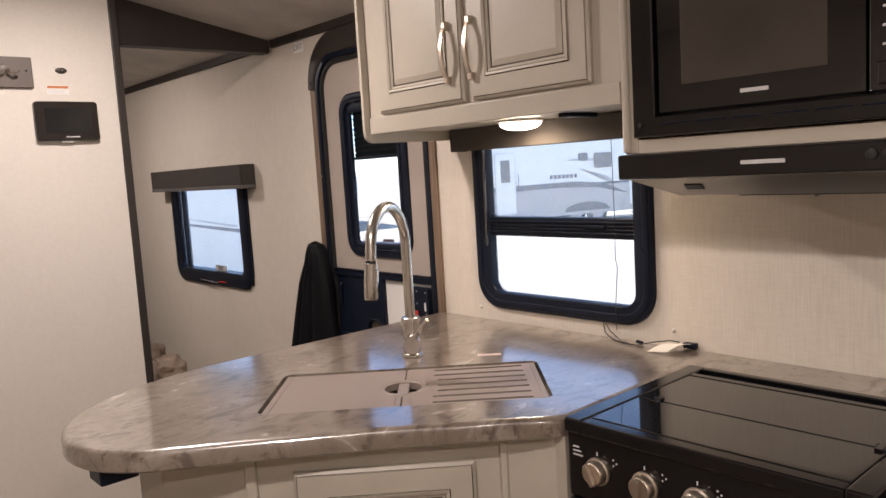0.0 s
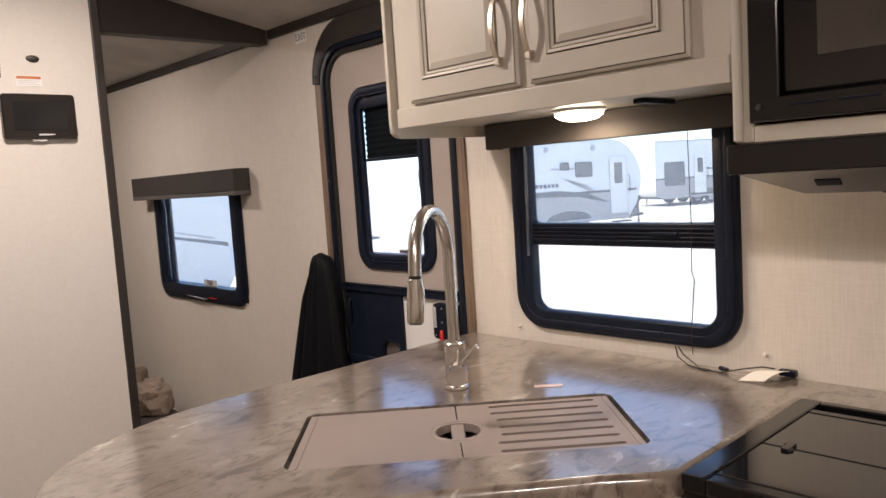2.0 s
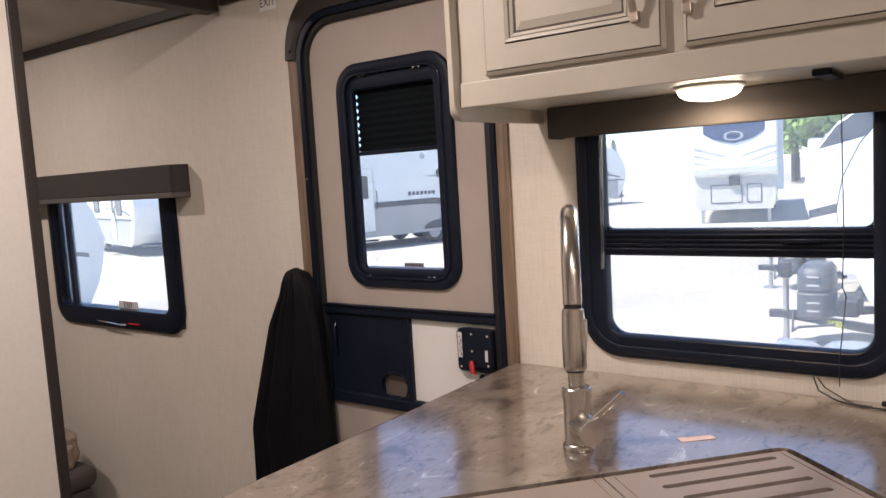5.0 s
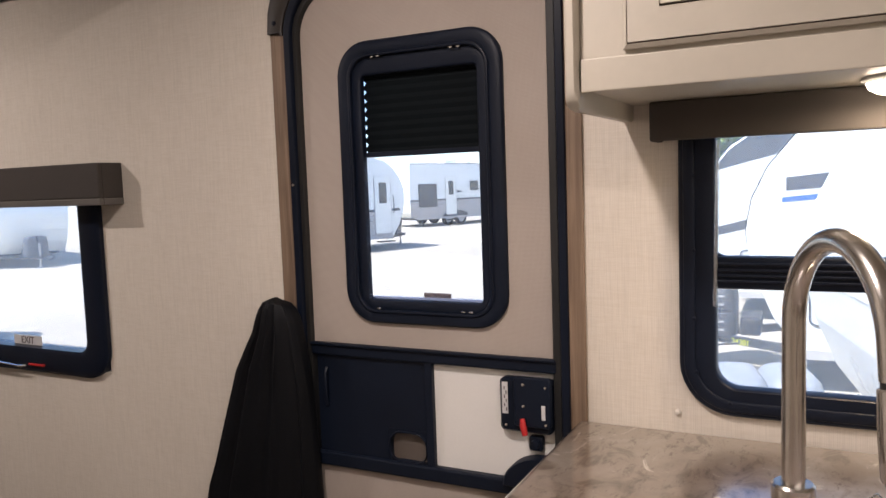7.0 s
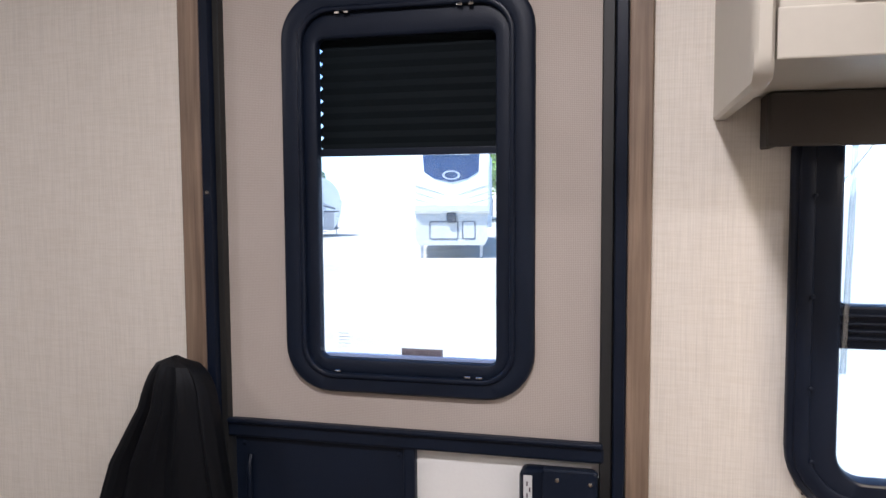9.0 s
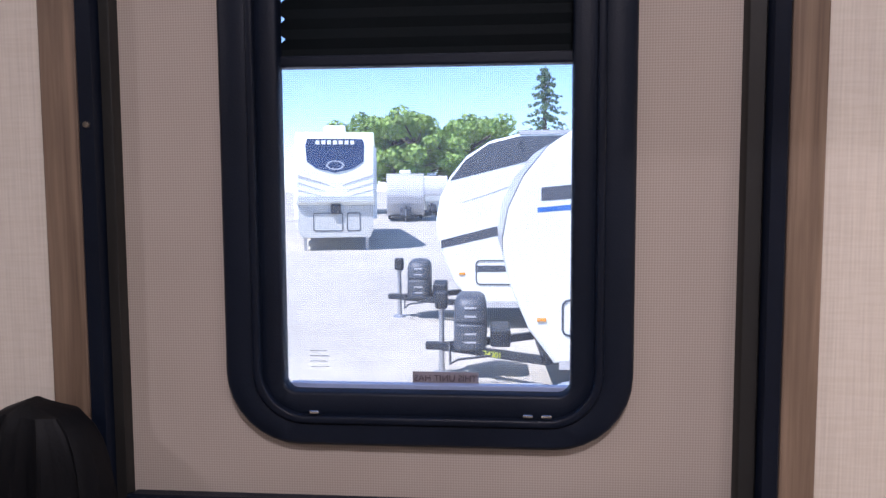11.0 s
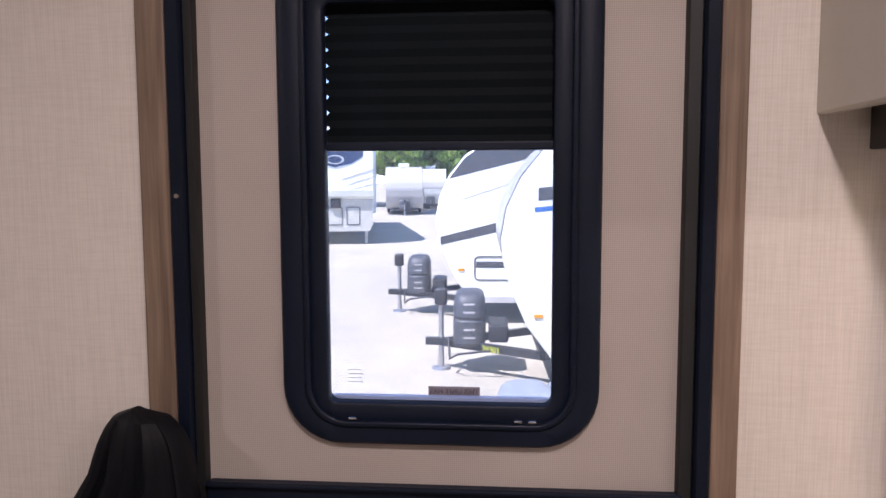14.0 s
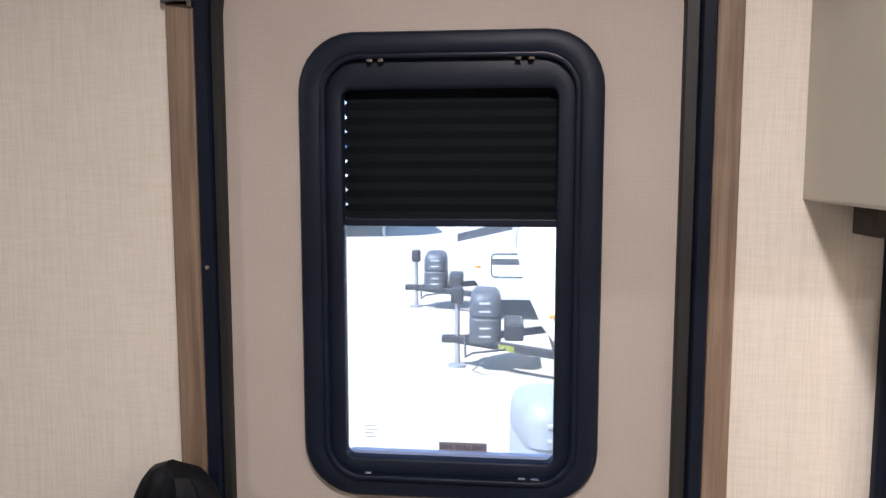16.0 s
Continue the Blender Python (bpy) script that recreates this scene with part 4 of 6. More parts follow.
    part("seam_ridge", uv_box(h2 + 0.016, h2 + 0.0185, 0.196, 0.300, zt - 0.002, zt + 0.0012), M_SINK, g)
    part("edge_ridge", uv_box(0.632, 0.635, 0.012, 0.294, zt - 0.002, zt + 0.0012), M_SINK, g)
    part("hole_bar", uv_box(hu - 0.013, hu + 0.013, hv_ - hr - 0.004, hv_ + hr + 0.004, zt - 0.014, zt - 0.002, 0.002), M_SINK, g)
    hx, hy = sink_xy(hu, hv_)
    part("hole_ring", lathe([(0.049, -0.002), (0.056, -0.002), (0.056, 0.0), (0.053, 0.0016), (0.050, 0.0), (0.049, -0.002)], (hx, hy, zt), n=40, cap=False), M_SINK, g, smooth=True)


sink()


def tap():
    bx, by = 1.608, 1.829
    t = thing("kitchen_tap", (bx, by, ZC), "brushed nickel gooseneck pull-down kitchen tap", "tap")
    part("base_ring", lathe([(0, 0), (0.027, 0), (0.028, 0.004), (0.0265, 0.010), (0.024, 0.012), (0, 0.012)], (bx, by, ZC)), M_STEEL, t, smooth=True)
    part("body", lathe([(0, 0.010), (0.0235, 0.010), (0.0235, 0.088), (0.0250, 0.089), (0.0250, 0.106), (0.022, 0.109), (0.0, 0.109)], (bx, by, ZC)), M_STEEL, t, smooth=True)
    sd = Vector((-0.895, -0.446, 0)).normalized()
    R, zc = 0.100, 1.218
    path = [(bx, by, ZC + 0.107), (bx, by, 1.10), (bx, by, 1.17)]
    path += [tuple(Vector((bx, by, zc)) + sd * (R - R * math.cos(radians(a))) + Vector((0, 0, R * math.sin(radians(a))))) for a in range(0, 171, 10)]
    end = Vector(path[-1])
    down = (sd * 0.13 + Vector((0, 0, -1))).normalized()
    joint = end + down * 0.040
    path.append(tuple(joint))
    part("neck", tube(path, 0.0135, 20), M_STEEL, t, smooth=True)
    part("joint", lathe([(0, 0), (0.0125, 0), (0.0125, 0.006), (0, 0.006)], tuple(joint), tuple(down)), M_RUBBER, t)
    top = joint + down * 0.006
    part("spray_head", lathe([(0, 0), (0.0140, 0.0), (0.0155, 0.0015), (0.0170, 0.045), (0.0165, 0.083), (0.0150, 0.0865), (0, 0.0865)], tuple(top), tuple(down)), M_STEEL, t, smooth=True)
    across = sd.cross(Vector((0, 0, 1))).normalized()
    turn = Matrix((across, across.cross(down), -down)).transposed().to_4x4()
    part("spray_button", moved(box(-0.004, 0.004, -0.005, 0.005, -0.048, -0.015, 0.002), Matrix.Translation(top + across * -0.0150) @ turn), M_STEEL, t)
    part("spray_face", lathe([(0, 0), (0.0135, 0), (0.0125, 0.003), (0, 0.003)], tuple(top + down * 0.0865), tuple(down)), M_RUBBER, t)
    kd = Vector((-0.64, -0.77, 0)).normalized()
    kc = Vector((bx, by, 0.954))
    part("handle_barrel", lathe([(0, 0.012), (0.0230, 0.012), (0.0230, 0.056), (0.0222, 0.058), (0, 0.058)], tuple(kc), tuple(kd), 30), M_STEEL, t, smooth=True)
    a = kc + kd * 0.040 + Vector((0.006, -0.008, 0.019))
    bnd = Vector((1.589, 1.739, 1.023))
    part("lever", tube([tuple(a), tuple(a.lerp(bnd, 0.5)), tuple(bnd)], [0.0062, 0.0055, 0.0052], 14), M_STEEL, t, smooth=True)


tap()

# ---- base units under the worktop ----
def base_unit():
    t = thing("base_cabinet", (1.5, 1.8, 0.0), "greige painted peninsula base cabinet", "cabinet")
    pts = [(WX - 0.003, 2.195), (1.30, 2.195), (1.02, 2.10), (0.905, 1.93), (0.905, 1.80), (1.030, 1.652), (1.415, 1.325), (1.452, 1.270), (1.478, 1.235), (1.478, 1.210), (WX - 0.003, 1.210)]
    part("carcass", prism(pts, 0.07, 0.868), M_CAB, t)
    part("plinth", prism(offset_loop(pts, 0.03 if sum(a[0] * b[1] - b[0] * a[1] for a, b in zip(pts, pts[1:] + pts[:1])) > 0 else -0.03), 0.0, 0.07), M_TRIM, t)
    a, b = Vector((1.030, 1.652)), Vector((1.415, 1.325))
    d = (b - a).normalized()
    nrm = Vector((d.y, -d.x)) if Vector((d.y, -d.x)).dot(Vector((-1, -1))) > 0 else Vector((-d.y, d.x))
    L = (b - a).length
    m = Matrix(((d.x, -nrm.x, 0, a.x), (d.y, -nrm.y, 0, a.y), (0, 0, 1, 0), (0, 0, 0, 1)))
    part("corner_post", moved(box(-0.012, 0.012, -0.012, 0.006, 0.07, 0.868, 0.005), m), M_CAB, t)
    part("end_post", moved(box(L - 0.004, L + 0.012, -0.010, 0.006, 0.07, 0.868, 0.004), m), M_CAB, t)
    panel_door(t, m, 0.085, L - 0.055, 0.11, 0.818, 0.0)
    return t


def panel_door(t, m, u0, u1, z0, z1, y0, handle=None):
    """A raised-panel cabinet door in the local plane y = y0 (front towards -y), with brown glaze in its grooves."""
    th = 0.018
    def ring(a, b, c, e, i, yf, yb, material, name):
        o = [(a, c), (b, c), (b, e), (a, e)]
        q = [(a + i, c + i), (b - i, c + i), (b - i, e - i), (a + i, e - i)]
        bm = bmesh.new()
        rows = [[(p[0], yb, p[1]) for p in o], [(p[0], yf[0], p[1]) for p in o], [(p[0], yf[1], p[1]) for p in q], [(p[0], yb, p[1]) for p in q]]
        vs = [[bm.verts.new(p) for p in r] for r in rows]
        vs.append(vs[0])
        for r0, r1 in zip(vs, vs[1:]):
            for k in range(4):
                bm.faces.new((r0[k], r0[(k + 1) % 4], r1[(k + 1) % 4], r1[k]))
        return part(name, moved(bm, m), material, d)
    d = part("door", moved(box(u0 + 0.004, u1 - 0.004, y0 - th + 0.006, y0 - 0.0005, z0 + 0.004, z1 - 0.004), m), M_GLAZE, t, "raised-panel door with brown glaze lines")
    ring(u0, u1, z0, z1, 0.006, (y0 - th + 0.008, y0 - th + 0.003), y0 - 0.001, M_CAB, "edge_bead")
    ring(u0 + 0.008, u1 - 0.008, z0 + 0.008, z1 - 0.008, 0.044, (y0 - th + 0.001, y0 - th), y0 - 0.005, M_CAB, "stile_frame")
    i = 0.0545
    ring(u0 + i, u1 - i, z0 + i, z1 - i, 0.007, (y0 - th - 0.004, y0 - th - 0.001), y0 - 0.006, M_CAB, "outer_moulding")
    i = 0.0635
    ring(u0 + i, u1 - i, z0 + i, z1 - i, 0.006, (y0 - th + 0.001, y0 - th + 0.004), y0 - 0.006, M_CAB, "inner_moulding")
    i = 0.0715
    ring(u0 + i, u1 - i, z0 + i, z1 - i, 0.016, (y0 - th + 0.007, y0 - th + 0.001), y0 - 0.006, M_CAB, "panel_bevel")
    i = 0.0876
    part("raised_panel", moved(box(u0 + i, u1 - i, y0 - th + 0.001, y0 - 0.006, z0 + i, z1 - i), m), M_CAB, d)
    return d


def bow_handle(parent, m, u, z0, z1, y0):
    """A flat arched pull, fixed at both ends."""
    n, rows = 14, []
    for k in range(n + 1):
        f = k / n
        z = z0 + (z1 - z0) * f
        off = 0.007 + 0.019 * math.sin(math.pi * f) ** 0.7
        w, th = 0.0055, 0.0026
        rows.append([(u - w, y0 - off + th, z), (u - w, y0 - off - th, z), (u + w, y0 - off - th, z), (u + w, y0 - off + th, z)])
    bm = loops(rows)
    for z in (z0, z1):
        box(u - 0.0075, u + 0.0075, y0 - 0.014, y0 + 0.001, z - 0.009, z + 0.009, 0.002, bm=bm)
    part("handle", moved(bm, m), M_KNOB, parent, "brushed nickel bow handle")


base_unit()
br = thing("counter_bracket", (0.86, 1.86, 0.85), "black bracket under the worktop's free end", "bracket")
part("bracket", box(0.785, 0.86, 1.79, 1.86, 0.832, 0.8675, 0.004), M_BLACK, br)
bc = thing("base_cabinet", (1.8, 0.0, 0.0), "greige painted base cabinet beside the cooker", "cabinet")
part("carcass", box(1.50, WX - 0.003, -1.69, 0.645, 0.07, 0.868, 0.002), M_CAB, bc)
panel_door(bc, Matrix(((0, 1, 0, 1.50), (-1, 0, 0, 0.63), (0, 0, 1, 0), (0, 0, 0, 1))), 0.02, 0.42, 0.11, 0.84, 0.0)

# ---- wall cabinets ----
def wall_cabinet():
    t = thing("wall_cabinet", (1.9, 1.7, 1.52), "greige painted wall cabinet with two raised-panel doors", "cabinet")
    xf = 1.742
    bm = box(xf, WX - 0.001, 1.232, 2.122, 1.5235, 1.985, 0.002)
    part("carcass", bm, M_CAB, t)
    part("face_rail", box(xf - 0.006, xf + 0.001, 1.234, 2.120, 1.517, 1.565, 0.002), M_CAB, t)
    # end panel with a rounded lower front corner and a bull-nosed front edge
    r = 0.035
    pts = [(WX - 0.001, 1.985), (WX - 0.001, 1.494)] + [(1.722 + r - r * math.sin(radians(a)), 1.492 + r - r * math.cos(radians(a))) for a in range(0, 91, 15)] + [(1.722, 1.985)]
    def ins(d):
        return [(min(max(x, 1.722 + d), WX - 0.001), min(max(z, 1.492 + d), 1.985)) for x, z in pts]
    rows = [[(x, y, z) for x, z in p] for y, p in ((2.1225, ins(0.006)), (2.126, ins(0.0)), (2.137, ins(0.0)), (2.1405, ins(0.005)))]
    part("end_panel", loops(rows), M_CAB, t, smooth=True)
    m = Matrix(((0, 1, 0, xf), (-1, 0, 0, 2.12), (0, 0, 1, 0), (0, 0, 0, 1)))
    for a, b, hs in ((2.056, 1.701, 1), (1.671, 1.303, -1)):
        d = panel_door(t, m, 2.12 - a, 2.12 - b, 1.572, 1.962, 0.0)
        u = (2.12 - b - 0.046) if hs > 0 else (2.12 - a + 0.012)
        bow_handle(d, m, u, 1.630, 1.768, -0.018)
    part("slot_light", box(1.86, 1.985, 1.475, 1.505, 1.512, 1.5232, 0.003), M_BLACK, t)


wall_cabinet()


def microwave_cabinet():
    t = thing("microwave_cabinet", (1.9, 0.85, 1.41), "greige cabinet housing the microwave", "cabinet")
    xf = 1.742
    part("side_panel", box(xf, WX - 0.001, 1.196, 1.2305, 1.410, 1.985, 0.004), M_CAB, t)
    part("side_panel", box(xf, WX - 0.001, 0.515, 0.55, 1.410, 1.985, 0.004), M_CAB, t)
    part("bottom_panel", box(xf, WX - 0.001, 0.55, 1.196, 1.410, 1.440, 0.002), M_CAB, t)
    part("back_panel", box(1.98, WX - 0.001, 0.55, 1.196, 1.44, 1.985), M_CAB, t)
    part("top_panel", box(xf, 1.98, 0.55, 1.196, 1.90, 1.985, 0.002), M_CAB, t)
    part("edge_moulding", tube([(xf - 0.001, 1.222, 1.415), (xf - 0.001, 1.222, 1.985)], 0.009, 12), M_CAB, t, smooth=True)
    w = thing("microwave_oven", (1.85, 0.87, 1.443), "black built-in microwave with smoked glass door", "microwave")
    part("body", box(xf + 0.02, 1.975, 0.56, 1.19, 1.445, 1.89), M_ENAMEL, w)
    outer = [(0.556, 1.443), (1.198, 1.443), (1.198, 1.895), (0.556, 1.895)]
    inner = [(0.600, 1.484), (1.146, 1.484), (1.146, 1.852), (0.600, 1.852)]
    part("trim_frame", frame_x(outer, inner, xf - 0.016, xf + 0.02, 0.004), M_ENAMEL, w)
    part("door_glass", box(xf - 0.006, xf + 0.018, 0.752, 1.143, 1.487, 1.849, 0.004), M_BGLASS, w, "black glass door")
    part("viewing_window", box(xf - 0.0075, xf - 0.0055, 0.812, 1.088, 1.541, 1.80, 0.0005), M_BWIN, w, "smoked viewing window")
    part("control_panel", box(xf - 0.006, xf + 0.018, 0.603, 0.748, 1.487, 1.849, 0.003), M_BGLASS, w)
    part("maker_mark", box(xf - 0.008, xf - 0.0058, 0.915, 0.968, 1.5115, 1.5185), M_INKL, w)
    for k in range(4):
        for j in range(3):
            part("key_mark", box(xf - 0.0075, xf - 0.0058, 0.715 - j * 0.036, 0.727 - j * 0.036, 1.56 + k * 0.03, 1.564 + k * 0.03), M_INKL, w)
    part("start_key", box(xf - 0.010, xf - 0.005, 0.64, 0.735, 1.498, 1.535, 0.003), M_BGLASS, w)
    for k in range(7):
        y = 1.130 - k * 0.075
        part("vent_slot", box(xf - 0.0185, xf - 0.0155, y - 0.062, y, 1.4655, 1.4695, 0.0012), M_BLACK, w)
    part("screw", lathe([(0, 0), (0.006, 0), (0.005, 0.003), (0, 0.003)], (xf - 0.016, 1.180, 1.468), (-1, 0, 0), 12), M_RUBBER, w)
    h = thing("range_hood", (1.9, 0.87, 1.30), "black cooker hood with grey underside", "range hood")
    part("front_fascia", box(1.732, 1.752, 0.515, 1.243, 1.357, 1.4092, 0.004), M_ENAMEL, h, "black enamel fascia")
    rows = [[(1.752, 0.517, z), (WX - 0.001, 0.517, z), (WX - 0.001, 1.240, z), (1.752, 1.240, z)] for z in (1.409, 1.359)]
    rows.append([(1.80, 0.62, 1.318), (WX - 0.02, 0.62, 1.318), (WX - 0.02, 1.136, 1.318), (1.80, 1.136, 1.318)])
    part("casing", loops(rows), M_HOODG, h, "grey metal hood casing with tapered underside")
    part("filter", moved(box(-0.055, 0.055, -0.16, 0.16, -0.003, 0.003, 0.001), pose(1.90, 0.87, 1.3165, 0, 0, 0)), M_TRIM, h, "dark mesh grease filter")
    part("filter_rib", moved(box(-0.055, 0.055, -0.002, 0.002, -0.005, 0.0, 0.001), pose(1.90, 0.89, 1.314, 0, 0, 12)), M_HOODG, h)
    part("hood_switch", moved(box(-0.008, 0.008, -0.02, 0.02, -0.004, 0.003, 0.001), pose(1.778, 1.09, 1.339, 0, 40, 0)), M_BLACK, h)
    part("maker_mark", box(1.7305, 1.7325, 0.885, 0.968, 1.379, 1.3865), M_INKL, h)
    for k in range(2):
        part("button", lathe([(0, 0), (0.010, 0), (0.009, 0.006), (0, 0.007)], (1.732, 0.742 - k * 0.027, 1.386), (-1, 0, 0), 16), M_RUBBER, h, smooth=True)


microwave_cabinet()

# ---- cooker ----
def cooker():
    t = thing("cooker", (1.7, 0.92, 0.0), "black gas cooker with folding glass cover and champagne knobs", "cooker")
    y0, y1, xf, zt = 0.648, 1.200, 1.478, 0.915
    part("body", box(xf + 0.004, 1.926, y0 + 0.003, y1 - 0.003, 0.06, 0.892), M_ENAMEL, t)
    bm = box(xf - 0.014, 1.930, y1 - 0.040, y1, 0.887, zt, 0.004)
    box(xf - 0.014, 1.930, y0, y0 + 0.040, 0.887, zt, 0.004, bm=bm)
    box(xf - 0.014, xf + 0.016, y0 + 0.040, y1 - 0.040, 0.887, zt - 0.001, 0.004, bm=bm)
    box(1.909, 1.930, y0 + 0.040, y1 - 0.040, 0.887, zt, 0.003, bm=bm)
    part("top_rim", bm, M_ENAMEL, t)
    part("front_glass_leaf", box(xf + 0.018, 1.655, y0 + 0.042, y1 - 0.042, 0.902, zt - 0.001, 0.002), M_BGLASS, t, "front leaf of the black glass cover")
    part("rear_glass_leaf", box(1.658, 1.850, y0 + 0.042, y1 - 0.042, 0.902, zt - 0.001, 0.002), M_BGLASS, t, "rear leaf of the black glass cover")
    part("rear_strip", box(1.852, 1.872, y0 + 0.042, y1 - 0.042, 0.902, zt, 0.002), M_ENAMEL, t)
    part("vent_trough", box(1.874, 1.908, y0 + 0.042, y1 - 0.045, 0.892, 0.899), M_BLACK, t)
    for y in (1.115, 0.702):
        hg = part("hinge", box(1.639, 1.675, y - 0.006, y + 0.006, zt - 0.002, zt + 0.0035, 0.001), M_ENAMEL, t)
        part("hinge_pin", lathe([(0, 0), (0.008, 0), (0.007, 0.002), (0, 0.003)], (1.647, y - 0.004, zt), n=12), M_BLACK, hg)
        part("hinge_pin", lathe([(0, 0), (0.008, 0), (0.007, 0.002), (0, 0.003)], (1.667, y + 0.004, zt), n=12), M_BLACK, hg)
    part("control_fascia", box(xf - 0.004, xf + 0.008, y0, y1, 0.755, 0.886, 0.004), M_ENAMEL, t)
    for k in range(3):
        part("maker_bar", box(xf - 0.0055, xf - 0.0035, 1.164 + 0.004 * k, 1.186, 0.8405 + 0.008 * k, 0.8435 + 0.008 * k), M_INKL, t)
    for k in range(5):
        y = 1.130 - k * 0.103
        kb = part("knob", lathe([(0, 0), (0.027, 0), (0.027, 0.004), (0.0235, 0.006), (0.0225, 0.019), (0.020, 0.022), (0, 0.022)], (xf - 0.004, y, 0.820), (-1, 0, 0), 30), M_KNOB, t, "champagne metal knob", smooth=True)
        part("grip", moved(box(-0.010, 0.0, -0.0065, 0.0065, -0.021, 0.021, 0.003), pose(xf - 0.0255, y, 0.820, -25 if k == 0 else 4, 0, 0)), M_KNOB, kb)
        part("dial_mark", box(xf - 0.0055, xf - 0.0035, y - 0.001, y + 0.001, 0.851, 0.858), M_INKL, t)
        for q in range(3):
            part("burner_mark", lathe([(0, 0), (0.0018, 0), (0.0018, 0.001), (0, 0.001)], (xf - 0.004, y - 0.036 - 0.007 * (q % 2), 0.840 + 0.0055 * q), (-1, 0, 0), 8), M_INKL, t)
    part("oven_door", box(xf - 0.012, xf + 0.006, y0 + 0.004, y1 - 0.004, 0.20, 0.755, 0.006), M_BGLASS, t)
    part("oven_handle", tube([(xf - 0.012, y1 - 0.03, 0.725), (xf - 0.05, y1 - 0.03, 0.73), (xf - 0.05, y0 + 0.03, 0.73), (xf - 0.012, y0 + 0.03, 0.725)], 0.010, 12), M_STEEL, t, smooth=True)


cooker()

# ---- small loose things ----
tag = thing("paper_tag", (1.76, 1.68, ZC), "small pinkish paper tag lying on the worktop", "label")
part("paper", moved(box(-0.031, 0.031, -0.010, 0.010, 0.0003, 0.0012), pose(1.738, 1.671, ZC, 0, 0, -47)), M_PINK, tag)
leaf = thing("leaflet", (2.02, 1.33, ZC), "folded cream leaflet on the worktop", "leaflet")
bm = bmesh.new()
rows = []
for k in range(9):
    f = k / 8
    x = 1.985 + 0.08 * f
    z = ZC + 0.002 + 0.012 * math.sin(f * 2.6)
    rows.append([(x, 1.352 - 0.03 * f, z), (x + 0.012, 1.302 - 0.03 * f, z + 0.003), (x + 0.012, 1.302 - 0.03 * f, z + 0.0045), (x, 1.352 - 0.03 * f, z + 0.0015)])
part("sheet", loops(rows), M_PAPER, leaf)
part("clip", box(2.064, 2.080, 1.264, 1.300, ZC + 0.002, ZC + 0.017, 0.003), M_BLACK, leaf)
wire = thing("loose_wire", (2.03, 1.45, ZC), "loose thin black wires on the worktop", "wire")
part("wire", tube([(WX - 0.017, 1.545, 0.949), (2.060, 1.535, 0.925), (2.045, 1.50, ZC + 0.003), (2.030, 1.46, ZC + 0.002), (2.025, 1.41, ZC + 0.003), (2.035, 1.37, ZC + 0.014), (2.055, 1.33, ZC + 0.020), (2.060, 1.305, ZC + 0.018)], 0.0016, 8), M_RUBBER, wire)
part("wire", tube([(WX - 0.017, 1.538, 0.949), (2.068, 1.525, 0.93), (2.058, 1.49, ZC + 0.004), (2.040, 1.47, ZC + 0.002), (2.032, 1.44, ZC + 0.003)], 0.0014, 8), M_RUBBER, wire)
part("plug", tube([(2.050, 1.425, ZC + 0.006), (2.045, 1.405, ZC + 0.006)], [0.005, 0.004], 10), M_BLACK, wire)
for y, z in ((2.045, 0.945), (1.335, 0.950)):
    tk = thing("wall_clip", (WX, y, z), "small clear plastic clip on the wall", "clip")
    part("clip", lathe([(0, 0), (0.006, 0), (0.005, 0.004), (0.003, 0.008), (0, 0.009)], (WX - 0.0003, y, z), (-1, 0, 0), 12), M_PART, tk, smooth=True)

# ---- outdoors: a sales lot of trailers on pale gravel ----
G = -0.85           # ground outside, below the trailer's floor


def gravel():
    m, nt, b = node_mat("pale_gravel")
    v = coords(nt)
    big, mid, fine = noise_tex(nt, v, 0.12, 6), noise_tex(nt, v, 2.2, 6), noise_tex(nt, v, 34.0, 5, 0.75)
    c = ramp(nt, big, [(0.35, (0.44, 0.40, 0.325)), (0.65, (0.57, 0.525, 0.43))])
    c = mixc(nt, 1.0, c, ramp(nt, mid, [(0.3, (0.84, 0.83, 0.82)), (0.7, (1, 1, 1))]), "MULTIPLY")
    c = mixc(nt, 1.0, c, ramp(nt, fine, [(0.3, (0.72, 0.71, 0.70)), (0.65, (1, 1, 1))]), "MULTIPLY")
    nt.links.new(c, b.inputs["Base Color"])
    b.inputs["Roughness"].default_value = 0.95
    bump(nt, b, fine, 0.6, 0.012)
    return m


M_GRAVEL = gravel()
M_GEL = surface("white_gelcoat", (0.83, 0.84, 0.79), 0.30, vary=0.03, scale=1.5, relief=0)
M_GELC = surface("corrugated_white_siding", (0.82, 0.835, 0.80), 0.40, vary=0.04, scale=2, relief=0)
M_GREYB = surface("warm_grey_siding", (0.42, 0.41, 0.40), 0.4, vary=0.06, scale=2, relief=0)
M_DKGREY = surface("charcoal_gelcoat", (0.07, 0.075, 0.085), 0.3, vary=0.1, relief=0)
M_NAVY = surface("navy_cap_glass", (0.020, 0.035, 0.085), 0.12, vary=0.2, relief=0, gloss_vary=0.05, spec=0.8)
M_SILVER = surface("silver_decal", (0.46, 0.45, 0.44), 0.35, vary=0.08, relief=0)
M_BLUE = surface("blue_decal", (0.03, 0.14, 0.45), 0.3, vary=0.08, relief=0)
M_TINT = surface("tinted_window", (0.045, 0.055, 0.065), 0.08, vary=0.2, relief=0, gloss_vary=0.03, spec=0.7)
M_TYRE = surface("tyre_rubber", (0.018, 0.018, 0.018), 0.8, vary=0.2)
M_RIM = surface("painted_rim", (0.42, 0.42, 0.43), 0.35, 0.7, vary=0.08, relief=0)
